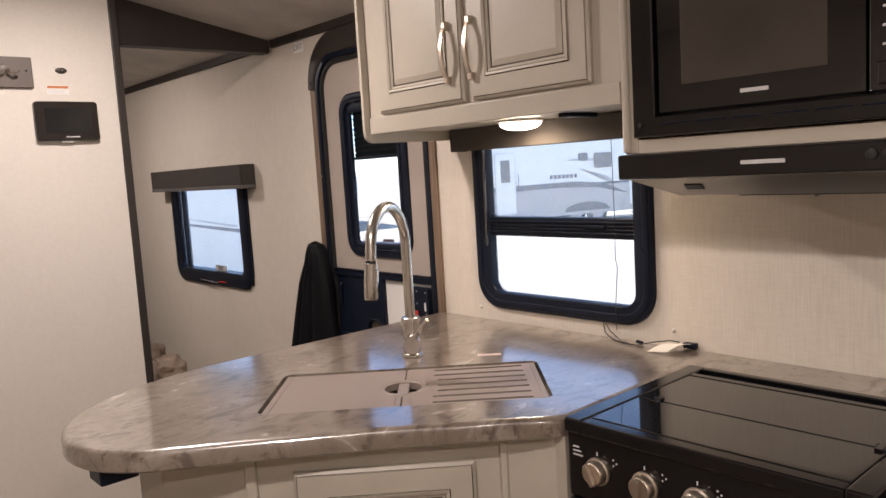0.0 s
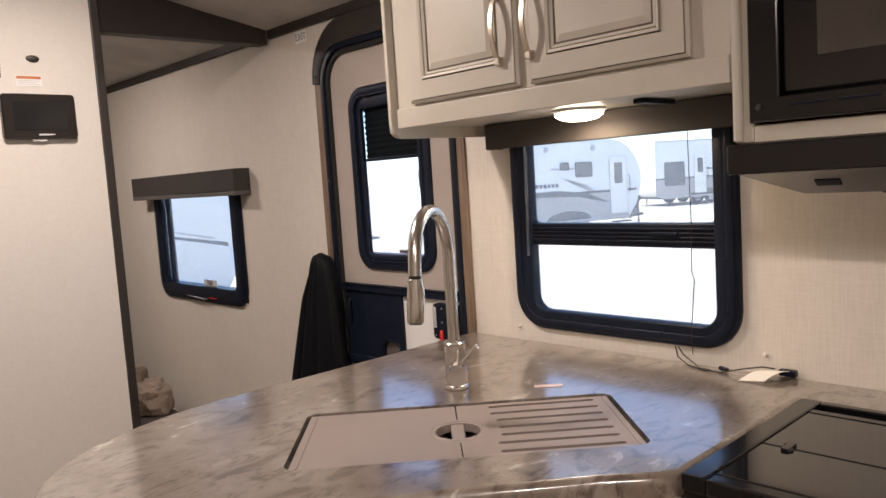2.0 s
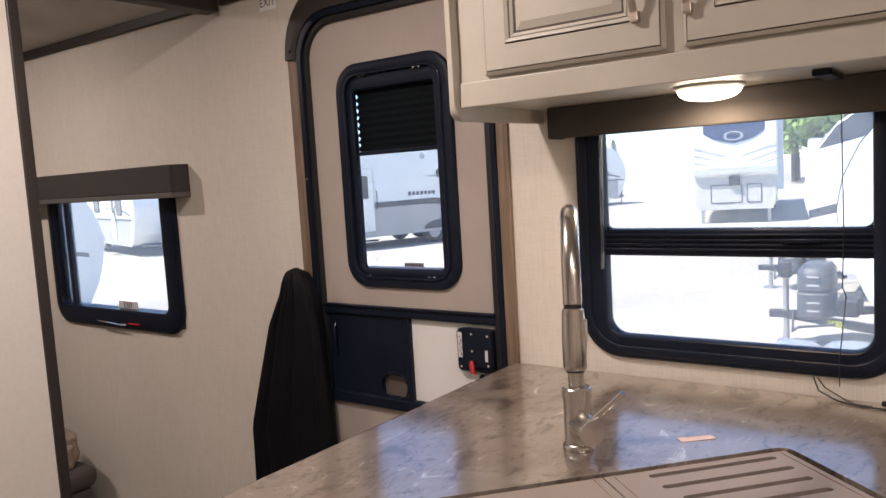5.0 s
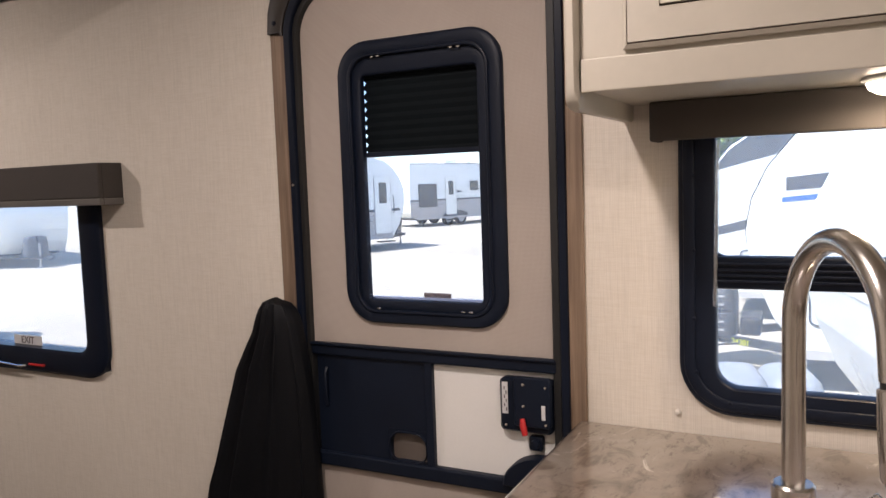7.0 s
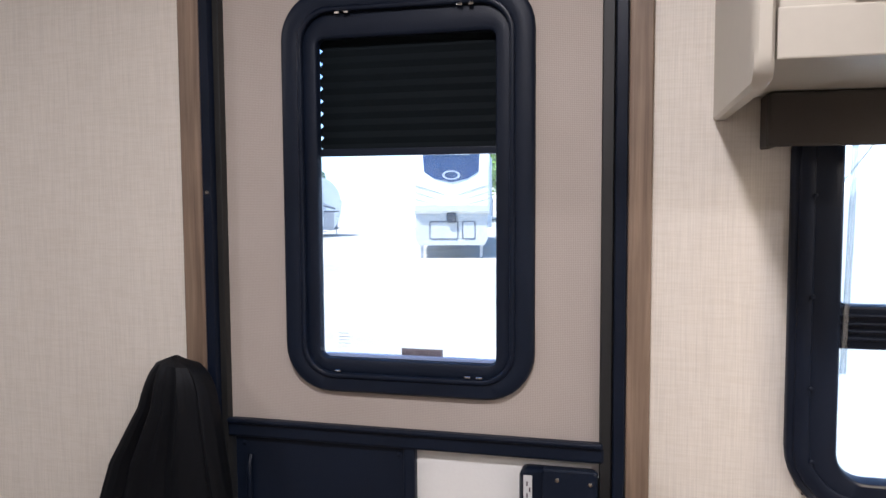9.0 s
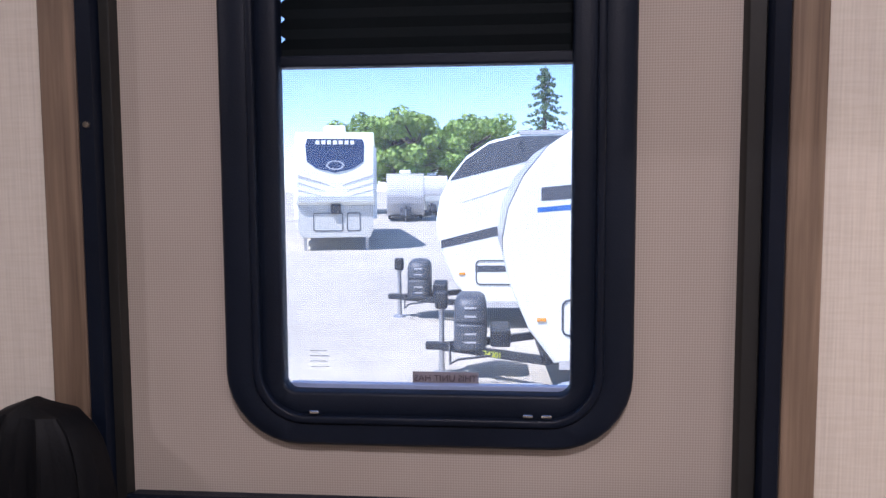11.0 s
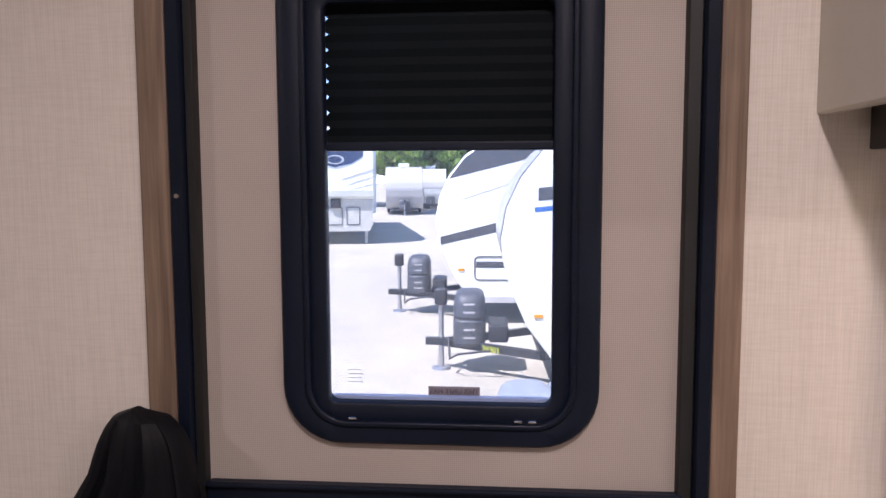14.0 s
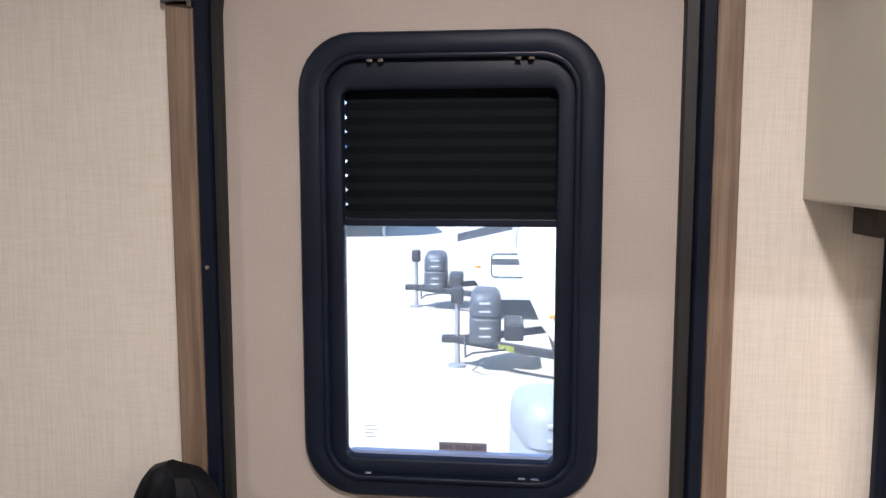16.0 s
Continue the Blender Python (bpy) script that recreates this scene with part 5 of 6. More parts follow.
M_FRAME = surface("black_chassis_paint", (0.018, 0.019, 0.022), 0.5, vary=0.2)
M_TANK = surface("charcoal_tank_cover", (0.060, 0.065, 0.075), 0.5, vary=0.1)
M_TANKL = surface("grey_tank_cover", (0.24, 0.26, 0.29), 0.5, vary=0.08)
M_AMBER = surface("amber_lens", (0.75, 0.30, 0.02), 0.25, vary=0.05, relief=0)
M_YELLOW = surface("yellow_chalk", (0.65, 0.70, 0.05), 0.8)
M_BARK = surface("bark", (0.10, 0.075, 0.055), 0.9, vary=0.3, grain=20, relief=0.01)


def leafy(name, a, b_):
    m, nt, b = node_mat(name)
    g = nt.nodes.new("ShaderNodeNewGeometry")
    c = ramp(nt, g.outputs["Random Per Island"], [(0.0, a), (1.0, b_)])
    n = ramp(nt, noise_tex(nt, coords(nt), 1.2, 4), [(0.3, (0.7, 0.7, 0.7)), (0.7, (1, 1, 1))])
    nt.links.new(mixc(nt, 1.0, c, n, "MULTIPLY"), b.inputs["Base Color"])
    b.inputs["Roughness"].default_value = 0.6
    return m


M_LEAF = leafy("broad_leaves", (0.17, 0.30, 0.04), (0.33, 0.47, 0.08))
M_NEEDLE = leafy("fir_needles", (0.06, 0.12, 0.045), (0.13, 0.21, 0.08))

bm = bmesh.new()
ring = [(500 * math.cos(2 * math.pi * k / 64), 500 * math.sin(2 * math.pi * k / 64), G) for k in range(64)]
bm.faces.new([bm.verts.new(p) for p in ring])
part("ground", bm, M_GRAVEL, None, "pale sunlit gravel lot", category="ground", kind="structure")


def side_strip(x0, z0, x1, z1, w0, w1, y, material, t, name="stripe"):
    """A slanting decal strip on a trailer's side, 4 mm proud."""
    s = 0.004 if y > 0 else -0.004
    p = [(x0, z0), (x1, z1), (x1, z1 + w1), (x0, z0 + w0)]
    return part(name, loops([[(a, y, b) for a, b in p], [(a, y + s, b) for a, b in p]]), material, t)


def xz_plate(x0, x1, z0, z1, y, out, r, material, t, name, label=""):
    p = rrect(x0, x1, z0, z1, r, 4)
    s = out if y > 0 else -out
    return part(name, loops([[(a, y, b) for a, b in p], [(a, y + s, b) for a, b in p]]), material, t, label)


def ring_plate(x0, x1, z0, z1, y, out, r, w, material, t, name):
    o, i = rrect(x0, x1, z0, z1, r, 4), rrect(x0 + w, x1 - w, z0 + w, z1 - w, max(0.01, r - w), 4)
    s = out if y > 0 else -out
    rows = [[(a, y, b) for a, b in o], [(a, y + s, b) for a, b in o], [(a, y + s, b) for a, b in i], [(a, y, b) for a, b in i]]
    return part(name, loops(rows, cap0=False, cap1=False), material, t)


def wheel(t, x, y, r=0.36):
    s = 1 if y > 0 else -1
    w = part("wheel", lathe([(0, -0.1), (r - 0.05, -0.1), (r, -0.07), (r, 0.07), (r - 0.05, 0.1), (r * 0.62, 0.1), (r * 0.60, 0.07), (0, 0.07)], (x, y, r), (0, s, 0), 28), M_TYRE, t, smooth=True)
    part("rim", lathe([(0, 0), (r * 0.60, 0), (r * 0.58, 0.03), (r * 0.42, 0.012), (r * 0.2, 0.02), (r * 0.12, 0.045), (0, 0.05)], (x, y + s * 0.062, r), (0, s, 0), 24), M_RIM, w, smooth=True)


def tank_cover(t, x, material):
    """Moulded cover over twin gas bottles on the drawbar."""
    rows = []
    for z, k in ((0.58, 0.92), (0.62, 1.0), (0.95, 1.0), (0.97, 0.96), (1.00, 0.96), (1.02, 1.0), (1.22, 0.97), (1.32, 0.86), (1.37, 0.66), (1.385, 0.4)):
        rows.append([(x + a * k, b * k, 0.36 + (z - 0.58) * 0.82) for a, b in rrect(-0.20, 0.20, -0.36, 0.36, 0.15, 5)])
    c = part("tank_cover", loops(rows), material, t, "moulded gas bottle cover", smooth=True)
    for z in (0.46, 0.56, 0.77, 0.87):
        for sx in (-1, 1):
            part("vent_slot", box(x - 0.07, x + 0.07, sx * 0.352 - 0.004, sx * 0.352 + 0.010 * sx, z, z + 0.022), M_SILVER, c)


def travel_trailer(label, place, L=7.6, body=None, lower=None, stripes="swoosh", doors=((-1.3, 1),), windows=((-3.4, 1.65, 0.9, 0.6),), tongue=True, cover=None, awning=False, cap_material=None, cap_span=(3, 9), axle=0.56, dark_top=False, rear=False, covers=(0.36,), group="trailers on the lot"):
    """A travel trailer, nose towards +x, wheels on the ground at z = 0."""
    t = thing("travel_trailer", (0, 0, 0), label, "trailer", group)
    body, W = body or M_GEL, 1.22
    nose = [(-0.55, 0.42), (-0.28, 0.78), (-0.10, 1.20), (-0.01, 1.58), (0.0, 1.75), (-0.06, 2.08), (-0.22, 2.42), (-0.48, 2.74), (-0.85, 2.98), (-1.35, 3.10), (-1.9, 3.14)]
    pts = nose + [(-L, 3.14), (-L - 0.06, 3.0), (-L - 0.08, 0.75), (-L + 0.4, 0.42)]
    cx, cz = -L / 2, 1.8
    def ins(d):
        return [(a + d * (1 if a < cx else -1) * 0.8, b + d * (1 if b < cz else -1) * 0.8) for a, b in pts]
    part("body", loops([[(a, y, b) for a, b in p] for y, p in ((-W, ins(0.05)), (-W + 0.02, ins(0.015)), (-W + 0.06, pts), (W - 0.06, pts), (W - 0.02, ins(0.015)), (W, ins(0.05)))]), body, t, "smooth white trailer body")
    # grey front cap wrapped over the nose
    cap = [(a + 0.006, b + 0.004) for a, b in nose[cap_span[0]:cap_span[1]]]
    rows = [[(a, y, b) for a, b in cap] for y in (-W + 0.07, W - 0.07)]
    bmc = bmesh.new()
    vs = [[bmc.verts.new(p) for p in r] for r in rows] + [[bmc.verts.new((p[0] + 0.004, p[1], p[2] + 0.004)) for p in r] for r in rows]
    for q in range(len(cap) - 1):
        bmc.faces.new((vs[0][q], vs[0][q + 1], vs[1][q + 1], vs[1][q]))
        bmc.faces.new((vs[2][q], vs[2][q + 1], vs[3][q + 1], vs[3][q]))
    part("front_cap", bmc, cap_material or (M_SILVER if stripes == "bands" else M_GEL), t, "front cap")
    part("roof_edge", loops([[(-1.3, y, 3.08), (-L - 0.03, y, 3.11), (-L - 0.03, y, 3.17), (-1.3, y, 3.14)] for y in (W - 0.05, W + 0.012)]), M_SILVER, t)
    part("roof_edge", loops([[(-1.3, y, 3.08), (-L - 0.03, y, 3.11), (-L - 0.03, y, 3.17), (-1.3, y, 3.14)] for y in (-W - 0.012, -W + 0.05)]), M_SILVER, t)
    part("air_conditioner", box(-L / 2 - 0.5, -L / 2 + 0.35, -0.38, 0.38, 3.14, 3.42, 0.08), M_GEL, t, smooth=True)
    for s in (-1, 1):
        y = s * W
        if lower:
            part("lower_band", box(-L - 0.05, -0.62, min(y, y + s * 0.006), max(y, y + s * 0.006), 0.46, 1.28), lower, t, "darker lower siding")
            part("rub_rail", box(-L - 0.05, -0.25, min(y, y + s * 0.014), max(y, y + s * 0.014), 1.28, 1.36), M_DKGREY, t)
        if stripes == "bands":
            dk = [(-0.22, 2.36), (-0.46, 2.68), (-0.82, 2.93), (-1.3, 3.05), (-3.1, 3.07)]
            if dark_top:
                part("roof_decal", loops([[(a, yy, b) for a, b in dk] for yy in (y, y + s * 0.004)]), M_DKGREY, t)
            ar = [(-1.05, 2.06), (-1.5, 2.16), (-1.42, 2.06), (-1.5, 1.95)]
            part("arrow_mark", loops([[(a, yy, b) for a, b in ar] for yy in (y, y + s * 0.004)]), M_SILVER, t)
            if dark_top:
                side_strip(-0.42, 2.02, -2.4, 2.66, 0.01, 0.03, y, M_SILVER, t)
                side_strip(-0.08, 1.30, -1.5, 1.62, 0.13, 0.17, y, M_DKGREY, t)
                part("hatch_band", box(-1.72, -0.65, min(y, y + s * 0.006), max(y, y + s * 0.006), 0.93, 1.03), M_DKGREY, t)
            else:
                side_strip(-1.5, 2.42, -3.6, 2.62, 0.02, 0.16, y, M_SILVER, t)
                side_strip(-0.40, 2.16, -3.8, 2.42, 0.14, 0.22, y, M_DKGREY, t)
                side_strip(-0.36, 2.04, -3.2, 2.26, 0.05, 0.09, y, M_BLUE, t)
            ring_plate(-1.75, -0.62, 0.72, 1.12, y, 0.012, 0.08, 0.022, M_DKGREY, t, "hatch_frame")
            part("side_marker", box(-0.46, -0.36, min(y, y + s * 0.02), max(y, y + s * 0.02), 0.88, 0.92, 0.006), M_AMBER, t)
            for k in range(5):
                part("maker_mark", box(-1.55 + k * 0.13, -1.47 + k * 0.13, min(y, y + s * 0.004), max(y, y + s * 0.004), 1.50, 1.57 - 0.02 * (k % 2)), M_DKGREY, t)
        elif stripes == "swoosh":
            side_strip(-0.5, 1.42, -3.1, 1.95, 0.10, 0.03, y, M_DKGREY, t)
            side_strip(-0.9, 1.62, -3.0, 2.08, 0.06, 0.02, y, M_SILVER, t)
            for k in range(6):
                part("maker_mark", box(-4.3 + k * 0.14, -4.2 + k * 0.14, min(y, y + s * 0.004), max(y, y + s * 0.004), 1.66, 1.76), M_DKGREY, t)
        if stripes == "blade":
            for bl, mt in (([(-L, 1.24), (-3.9, 1.26), (-2.6, 1.20), (-1.35, 0.92), (-2.3, 1.32), (-3.4, 1.44), (-L, 1.40)], M_DKGREY), ([(-3.3, 1.86), (-2.6, 1.68), (-1.45, 1.02), (-2.2, 1.56)], M_SILVER), ([(-3.7, 2.12), (-2.5, 2.06), (-2.5, 2.16), (-3.6, 2.18)], M_SILVER)):
                part("stripe", loops([[(a, yy, b) for a, b in bl] for yy in (y + s * 0.008, y + s * 0.013)]), mt, t)
            for vx in (-3.75, -1.95):
                part("vent_cap", lathe([(0, 0), (0.10, 0), (0.09, 0.03), (0, 0.04)], (vx, y, 2.78), (0, s, 0), 14), M_SILVER, t)
            for k in range(7):
                part("maker_mark", box(-4.35 + k * 0.15, -4.24 + k * 0.15, min(y, y + s * 0.004), max(y, y + s * 0.004), 1.56, 1.68), M_DKGREY, t)
        part("skirt", box(-L + 0.3, -0.6, min(y, y - s * 0.03), max(y, y - s * 0.03), 0.36, 0.46), M_SILVER, t)
        for wx in (-L * axle, -L * axle - 0.84):
            wheel(t, wx, s * (W - 0.12))
        part("wheel_arch", loops([[(-L * axle - 0.42 + 0.86 * math.cos(math.pi * k / 14), yy, 0.45 + 0.30 * math.sin(math.pi * k / 14)) for k in range(15)] for yy in (y, y + s * 0.008)]), M_DKGREY, t)
        for wx, wz, ww, wh in windows:
            w = xz_plate(wx - ww, wx, wz, wz + wh, y, 0.022, 0.06, M_TINT, t, "window", "dark tinted window")
            ring_plate(wx - ww - 0.03, wx + 0.03, wz - 0.03, wz + wh + 0.03, y, 0.028, 0.08, 0.03, M_FRAME, w, "window_frame")
        for dx, ds in doors:
            if ds == s:
                d = xz_plate(dx - 0.68, dx, 0.55, 2.45, y, 0.018, 0.08, M_GEL, t, "door")
                ring_plate(dx - 0.70, dx + 0.02, 0.53, 2.47, y, 0.024, 0.09, 0.022, M_SILVER, d, "door_frame")
                xz_plate(dx - 0.50, dx - 0.18, 1.55, 2.25, y + s * 0.018, 0.008, 0.05, M_TINT, d, "door_window")
                part("grab_rail", tube([(dx + 0.09, y, 1.2), (dx + 0.09, y + s * 0.06, 1.25), (dx + 0.09, y + s * 0.06, 1.75), (dx + 0.09, y, 1.8)], 0.014, 8), M_FRAME, d)
                part("step", box(dx - 0.66, dx - 0.06, min(y, y + s * 0.28), max(y, y + s * 0.28), 0.26, 0.30), M_FRAME, t)
    if awning:
        part("awning", tube([(-1.6, W + 0.06, 2.96), (-L + 0.6, W + 0.06, 2.96)], 0.06, 10), M_DKGREY, t, smooth=True)
        for ax in (-1.6, -L + 0.6):
            part("awning_arm", box(ax - 0.03, ax + 0.03, W, W + 0.05, 1.3, 2.96), M_DKGREY, t)
    part("chassis", box(-L + 0.3, -0.45, -0.95, 0.95, 0.36, 0.44), M_FRAME, t)
    for s in (-1, 1):
        part("stabiliser", tube([(-L + 0.9, s * 0.9, 0.4), (-L + 0.9, s * 0.95, 0.0)], 0.03, 8), M_FRAME, t)
    if tongue:
        for s in (-1, 1):
            part("drawbar", moved(box(-0.1, 1.36, -0.035, 0.035, 0.30, 0.40, 0.008), pose(-0.45, s * 0.72, 0, 0, 0, -s * 32)), M_FRAME, t)
        part("coupler", box(0.66, 0.92, -0.045, 0.045, 0.31, 0.41, 0.02), M_FRAME, t)
        if len(covers) == 1:
            part("jack_post", tube([(0.72, 0, 0.12), (0.72, 0, 0.92)], 0.035, 12), M_RIM, t, smooth=True)
            part("jack_head", box(0.64, 0.80, -0.06, 0.08, 0.82, 1.04, 0.04, 3), M_FRAME, t, smooth=True)
            part("jack_foot", lathe([(0, 0), (0.12, 0), (0.11, 0.03), (0.04, 0.05), (0.04, 0.14), (0, 0.14)], (0.72, 0, 0), n=14), M_RIM, t)
        for cx_ in covers:
            tank_cover(t, cx_, cover or M_TANK)
        part("battery_box", box(-0.12, 0.12, -0.3, 0.3, 0.40, 0.62, 0.03), M_FRAME, t)
        part("hose", tube([(0.62, 0.1, 0.42), (0.6, 0.3, 0.2), (0.5, 0.5, 0.3), (0.1, 0.55, 0.36)], 0.015, 8), M_FRAME, t)
    if rear:
        xr = -L - 0.072
        part("rear_window", box(xr - 0.03, xr, -0.95, 0.55, 1.85, 2.42, 0.03), M_TINT, t, "dark tinted rear window")
        sw = part("spare_wheel", lathe([(0, 0), (0.34, 0), (0.36, 0.05), (0.36, 0.16), (0.33, 0.20), (0.24, 0.205), (0.23, 0.18), (0, 0.18)], (xr - 0.02, -0.35, 1.12), (-1, 0, 0), 28), M_TYRE, t, "spare wheel on the rear wall", smooth=True)
        part("wheel_cover", lathe([(0, 0), (0.23, 0), (0.20, 0.02), (0, 0.03)], (xr - 0.20, -0.35, 1.12), (-1, 0, 0), 24), M_GEL, sw)
        for yy in (-0.9, 0.9):
            part("tail_lamp", box(xr - 0.02, xr, yy - 0.09, yy + 0.09, 0.95, 1.05, 0.01), M_RED, t)
        part("rear_bumper", box(xr - 0.12, xr, -1.1, 1.1, 0.40, 0.50, 0.02), M_FRAME, t)
    t.matrix_basis = place
    return t


def fifth_wheel(place):
    """A tall fifth-wheel trailer, nose towards +x."""
    t = thing("fifth_wheel_trailer", (0, 0, 0), "white fifth-wheel trailer with a navy windshield-style front cap", "trailer", "trailers on the lot")
    W, L = 1.24, 11.5
    pts = [(0.0, 1.30), (0.06, 1.45), (0.05, 2.1), (-0.05, 2.75), (-0.30, 3.05), (-0.8, 3.16), (-L, 3.16), (-L, 0.45), (-2.0, 0.45), (-2.0, 1.22), (-0.2, 1.22)]
    part("body", loops([[(a - (0.05 if abs(y) == W else 0) * (1 if a > -1 else 0), y, b) for a, b in pts] for y in (-W, -W + 0.06, W - 0.06, W)]), M_GEL, t)
    part("front_storage", loops([[(x, a, b) for a, b in ((-1.08, 0.36), (1.08, 0.36), (1.18, 0.55), (1.18, 1.22), (-1.18, 1.22), (-1.18, 0.55))] for x in (-2.1, -0.18)]), surface("beige_storage_box", (0.52, 0.51, 0.46), 0.4, vary=0.05, relief=0), t, "beige front storage box")
    def front(name, pts2, x, out, material, label=""):
        return part(name, loops([[(x - 0.02, a, b) for a, b in pts2], [(x + out, a, b) for a, b in pts2]]), material, t, label)
    shield = [(-0.86, 2.95), (0.86, 2.95), (0.92, 2.80), (0.88, 2.35), (0.55, 2.17), (0.0, 2.06), (-0.55, 2.17), (-0.88, 2.35), (-0.92, 2.80)]
    part("front_shield", loops([[(-0.02 - max(0, b - 2.1) * 0.18, a, b) for a, b in shield], [(0.085 - max(0, b - 2.1) * 0.20, a, b) for a, b in shield]]), M_NAVY, t, "glossy navy front window")
    for k in range(7):
        part("maker_mark", box(-0.02, 0.0, -0.60 + k * 0.18, -0.48 + k * 0.18, 2.80, 2.90), M_GEL, t)
    em = lathe([(0.17, -0.004), (0.22, -0.004), (0.22, 0.008), (0.17, 0.008), (0.17, -0.004)], (0, 0, 0), (1, 0, 0), 24, cap=False)
    part("emblem", moved(em, pose(0.078, 0, 2.26) @ Matrix.Diagonal((1, 1.3, 0.55, 1))), M_SILVER, t)
    for s in (-1, 1):
        for k, (a, b, c, d2, w) in enumerate(((1.16, 1.95, 0.2, 1.72, 0.07), (1.18, 1.78, 0.35, 1.58, 0.05), (1.18, 1.60, 0.5, 1.46, 0.04))):
            p = [(s * a, b), (s * c, d2), (s * c, d2 + w * 0.4), (s * a, b + w)]
            front("front_stripe", p, 0.062, 0.006, M_SILVER)
    for a, b in ((-0.72, 0.22), (0.34, 0.78)):
        pp = [rrect(a, b, 0.52, 1.02, 0.06, 4), rrect(a + 0.03, b - 0.03, 0.55, 0.99, 0.04, 4)]
        rows = [[(x, q, z) for q, z in p] for p, x in ((pp[0], -0.18), (pp[0], -0.165), (pp[1], -0.165), (pp[1], -0.18))]
        part("hatch_frame", loops(rows, cap0=False, cap1=False), M_DKGREY, t)
    part("pin_box", box(-0.75, -0.05, -0.16, 0.16, 0.98, 1.24, 0.03), M_FRAME, t)
    part("king_pin", lathe([(0, 0), (0.05, 0), (0.05, 0.1), (0, 0.1)], (-0.25, 0, 0.88), n=12), M_FRAME, t)
    for s in (-1, 1):
        part("landing_leg", box(-0.5, -0.4, s * 0.98 - 0.05, s * 0.98 + 0.05, 0.0, 0.6, 0.01), M_RIM, t)
        part("side_slide", box(-8.5, -3.0, s * W if s > 0 else -W - 0.22, W + 0.22 if s > 0 else -W, 0.75, 2.85, 0.02), M_GELC, t)
        side_strip(-0.6, 1.6, -4.0, 1.9, 0.2, 0.04, s * W, M_DKGREY, t)
        for wx in (-7.2, -8.1):
            wheel(t, wx, s * (W - 0.1), 0.38)
        for wx in (-2.4, -9.6):
            xz_plate(wx - 0.7, wx, 1.7, 2.5, s * W, 0.02, 0.06, M_TINT, t, "window")
    part("air_conditioner", box(-3.1, -2.2, -0.38, 0.38, 3.15, 3.44, 0.08), M_GEL, t, smooth=True)
    t.matrix_basis = place @ Matrix.Diagonal((1, 1, 1.2, 1))


def at(x, y, heading, k=1.0):
    return pose(x, y, G, 0, 0, heading) @ Matrix.Diagonal((k, k, k, 1))


# the row beside the door, noses in step
travel_trailer("white travel trailer with blue stripes and pale tank cover", at(6.15, 1.72, 104, 0.92), 7.8, stripes="plain", covers=(0.34, 0.70), cover=M_TANKL)
tr = travel_trailer("white travel trailer with charcoal stripes and dark tank cover", at(10.15, 2.60, 92, 0.95), 7.8, stripes="bands")
letters("24301", 0.10, M_YELLOW, tr, pose(0, 0, 0) @ Matrix.Translation((0.10, 0.475, 0.35)) @ Matrix.Rotation(radians(148), 4, "Z") @ Matrix.Rotation(radians(90), 4, "X"), "chalk_number", 0.002)
travel_trailer("white travel trailer with dark roof line and charcoal stripes", at(14.1, 3.65, 92, 0.97), 7.8, stripes="bands", cap_material=M_BLUE, cap_span=(6, 10), dark_top=True)
fifth_wheel(at(27.3, 8.46, 193, 1.1))
# across the lot
travel_trailer("white travel trailer with grey lower siding and awning, side on", at(25.0, 16.66, -20.5, 1.05), 7.4, axle=0.346, rear=True, stripes="blade", body=M_GELC, lower=M_GREYB, doors=((-0.65, -1), (-5.6, -1)), windows=((-2.05, 1.86, 0.6, 0.44), (-2.95, 2.12, 0.28, 0.2), (-6.6, 1.6, 0.5, 0.7)))
travel_trailer("toy-hauler style trailer with dark lower siding, side on", at(42.4, 19.5, -24, 1.06), 6.8, axle=0.523, body=M_GELC, lower=M_GREYB, doors=((-1.4, -1), (-3.9, -1)), windows=((-5.2, 1.0, 1.1, 1.1), (-2.4, 1.75, 0.5, 0.45)), tongue=True, awning=True)
travel_trailer("distant white travel trailer, side on", at(58, 26.5, -40), 7.8, body=M_GELC, lower=M_DKGREY, doors=((-1.2, -1),))
travel_trailer("distant white travel trailer, side on", at(68, 35.0, -40), 8.2, body=M_GELC, lower=M_GREYB, doors=((-1.2, -1),))
travel_trailer("silver-grey travel trailer parked beyond", at(50, 9.1, 188), 8.0, body=M_SILVER, cap_material=M_SILVER, stripes="plain")
travel_trailer("distant white travel trailer", at(60, 8.4, 186), 8.0, stripes="bands")
travel_trailer("shaded white travel trailer seen from its side", at(7.7, 15.33, 17, 0.82), 8.4, cap_material=M_GEL, doors=((-5.0, -1),), tongue=False)
travel_trailer("grey and white travel trailer across the gravel", at(16.6, 25.0, -108), 9.0, body=M_GELC, lower=M_GREYB, doors=((-2.6, -1),), windows=((-1.6, 1.5, 0.7, 0.6), (-5.2, 1.6, 0.9, 0.6)))
travel_trailer("white travel trailer at the back of the lot", at(14.0, 44.0, -20), 8.4, body=M_GELC, lower=M_GREYB, doors=((-2.6, -1),))


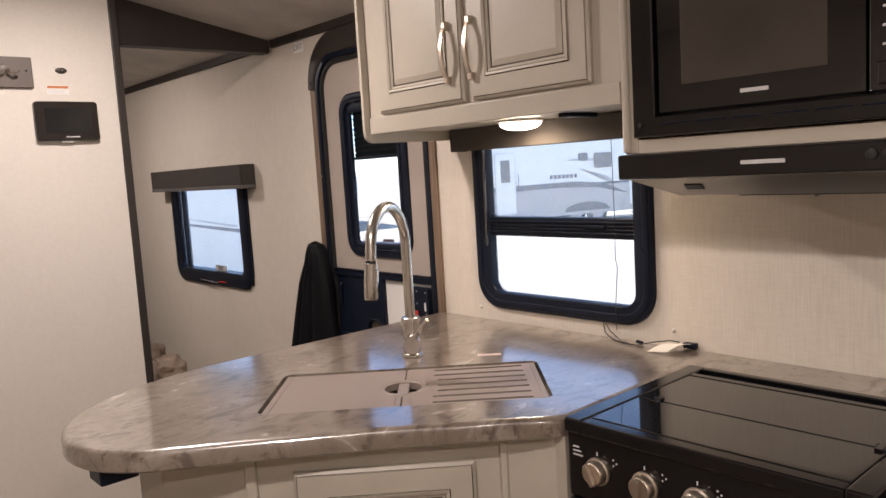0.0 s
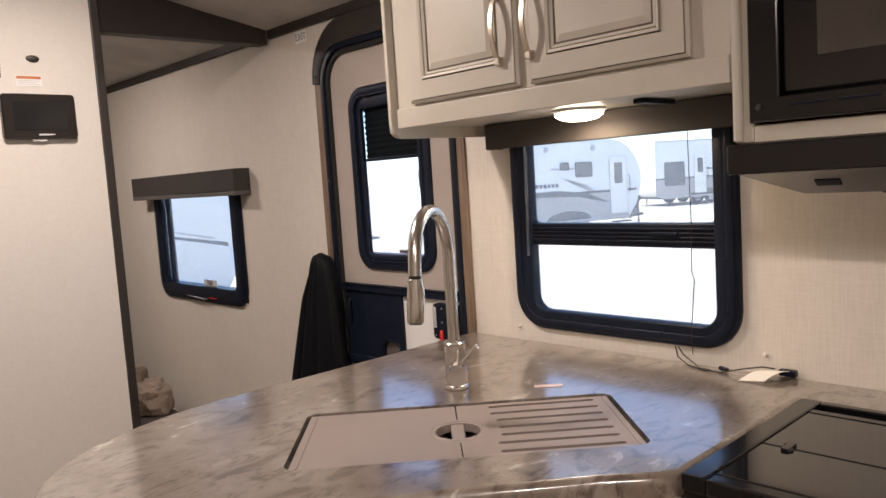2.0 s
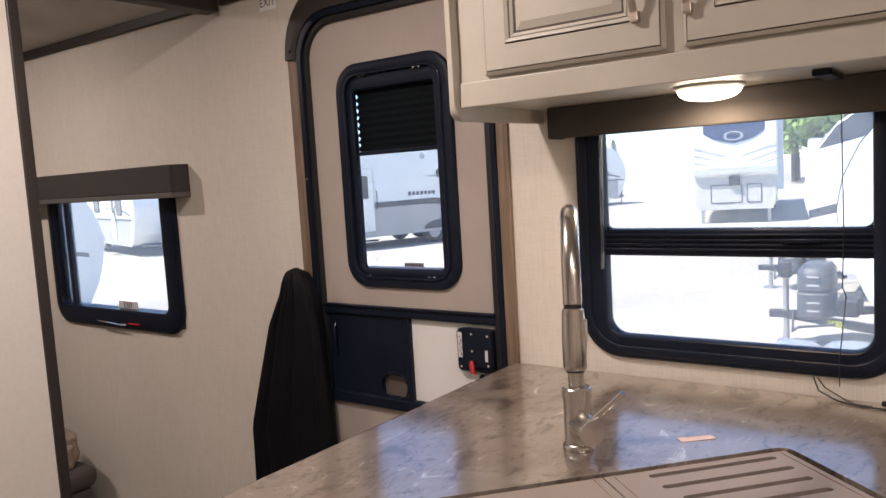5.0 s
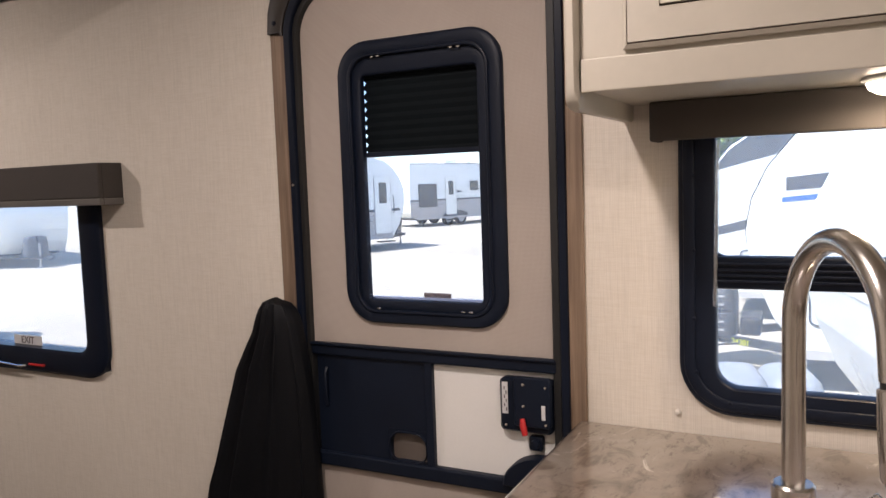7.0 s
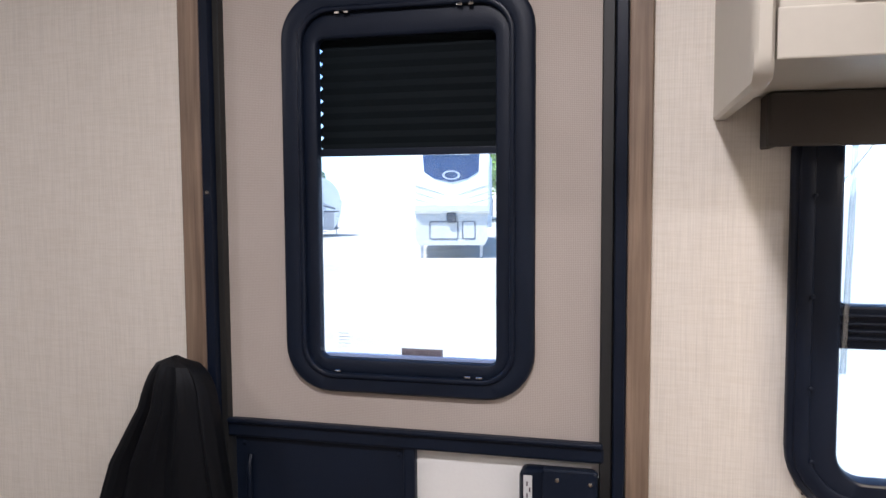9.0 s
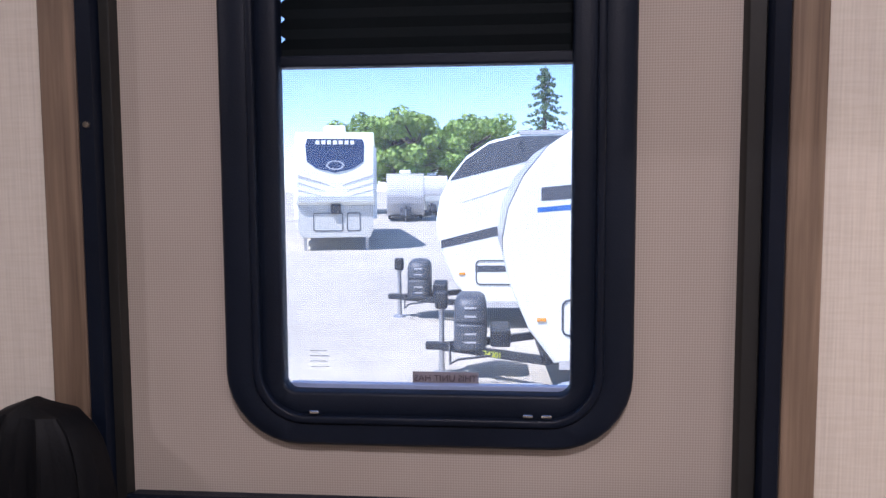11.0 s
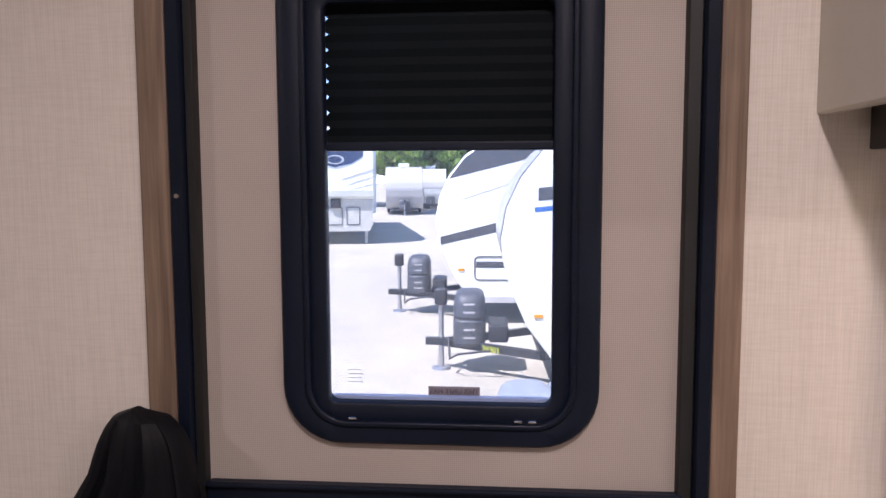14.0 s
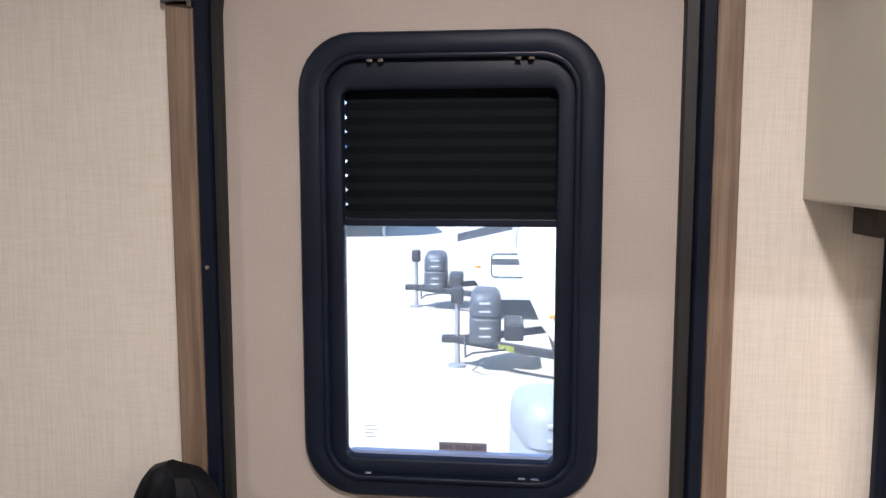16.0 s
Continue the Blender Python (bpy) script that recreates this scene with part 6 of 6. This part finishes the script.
# ---- trees at the edge of the lot ----
def leaf_cloud(bm, centre, radii, count, size, rnd):
    for _ in range(count):
        d = Vector((rnd.gauss(0, 1), rnd.gauss(0, 1), rnd.gauss(0, 1))).normalized() * rnd.uniform(0.55, 1.05) ** 0.6
        p = Vector(centre) + Vector((d.x * radii[0], d.y * radii[1], d.z * radii[2]))
        n = (d + Vector((rnd.uniform(-0.8, 0.8), rnd.uniform(-0.8, 0.8), rnd.uniform(-0.4, 0.9)))).normalized()
        a = n.orthogonal().normalized()
        a.rotate(Matrix.Rotation(rnd.uniform(0, 6.28), 3, n))
        b = n.cross(a)
        s = size * rnd.uniform(0.6, 1.3)
        v = [bm.verts.new(p + a * s * u + b * s * w + n * s * h) for u, w, h in ((-0.5, -0.3, 0), (0.1, -0.45, 0.1), (0.55, 0.05, 0), (0.0, 0.5, -0.1))]
        bm.faces.new(v)


def broad_tree(seed, height):
    rnd = random.Random(seed)
    t = thing("tree", (0, 0, 0), "broad-leaved green tree behind the lot", "tree", "trees behind the lot")
    bm = tube([(0, 0, 0), (0.05, 0.02, height * 0.25), (-0.04, 0.06, height * 0.5), (0.02, 0, height * 0.8)], [0.22, 0.17, 0.11, 0.04], 10)
    tips = []
    for k in range(24):
        a, z = rnd.uniform(0, 6.28), height * rnd.uniform(0.28, 0.72)
        L = height * rnd.uniform(0.10, 0.42)
        tip = (math.cos(a) * L, math.sin(a) * L, z + height * rnd.uniform(0.06, 0.24))
        tube([(0, 0, z), (tip[0] * 0.5, tip[1] * 0.5, (z + tip[2]) / 2 - 0.1), tip], [0.07, 0.045, 0.02], 6, bm=bm)
        tips.append(tip)
    part("trunk", bm, M_BARK, t, smooth=True)
    bm = bmesh.new()
    for tip in tips + [(0, 0, height * 0.84)]:
        r = height * rnd.uniform(0.07, 0.15)
        leaf_cloud(bm, tip, (r, r, r * 0.8), 230, 0.24, rnd)
    part("crown", bm, M_LEAF, t, "ragged green crown")
    return t


def fir_tree(seed, height):
    rnd = random.Random(seed)
    t = thing("fir_tree", (0, 0, 0), "tall dark green fir tree behind the lot", "tree", "trees behind the lot")
    part("trunk", tube([(0, 0, 0), (0, 0, height)], [0.2, 0.02], 8), M_BARK, t)
    bm = bmesh.new()
    for k in range(70):
        f = k / 70
        z = height * (0.15 + 0.84 * f)
        L = height * 0.30 * (1 - f) ** 0.8 + 0.1
        a = k * 2.4
        for s in range(7):
            q = (s + 0.5) / 7
            leaf_cloud(bm, (math.cos(a) * L * q, math.sin(a) * L * q, z - 0.25 * L * q), (0.16, 0.16, 0.08), 5, 0.16, rnd)
    part("crown", bm, M_NEEDLE, t)
    return t


tree_a, tree_b, fir = broad_tree(3, 6.6), broad_tree(8, 7.4), fir_tree(5, 7.6)
tree_a.matrix_basis = at(66, 8.0, 20, 1.15)
tree_b.matrix_basis = at(70, 12.6, 140, 1.1)
fir.matrix_basis = at(42, 0.6, 0, 1.12)
for k, (x, y, r) in enumerate(((68, 14.6, 70), (64, 10.2, 200), (72, 3.6, 10), (67, 5.6, 55), (71, 10.4, 250), (66, 12.2, 15), (74, 7.4, 160), (74, 15.6, 310))):
    copy_thing(tree_a if k % 2 else tree_b, at(x, y, r, 1.1))
for x, y, r in ((86, 38, 40), (98, 47, 120)):
    copy_thing(fir, at(x, y, r, 0.62))
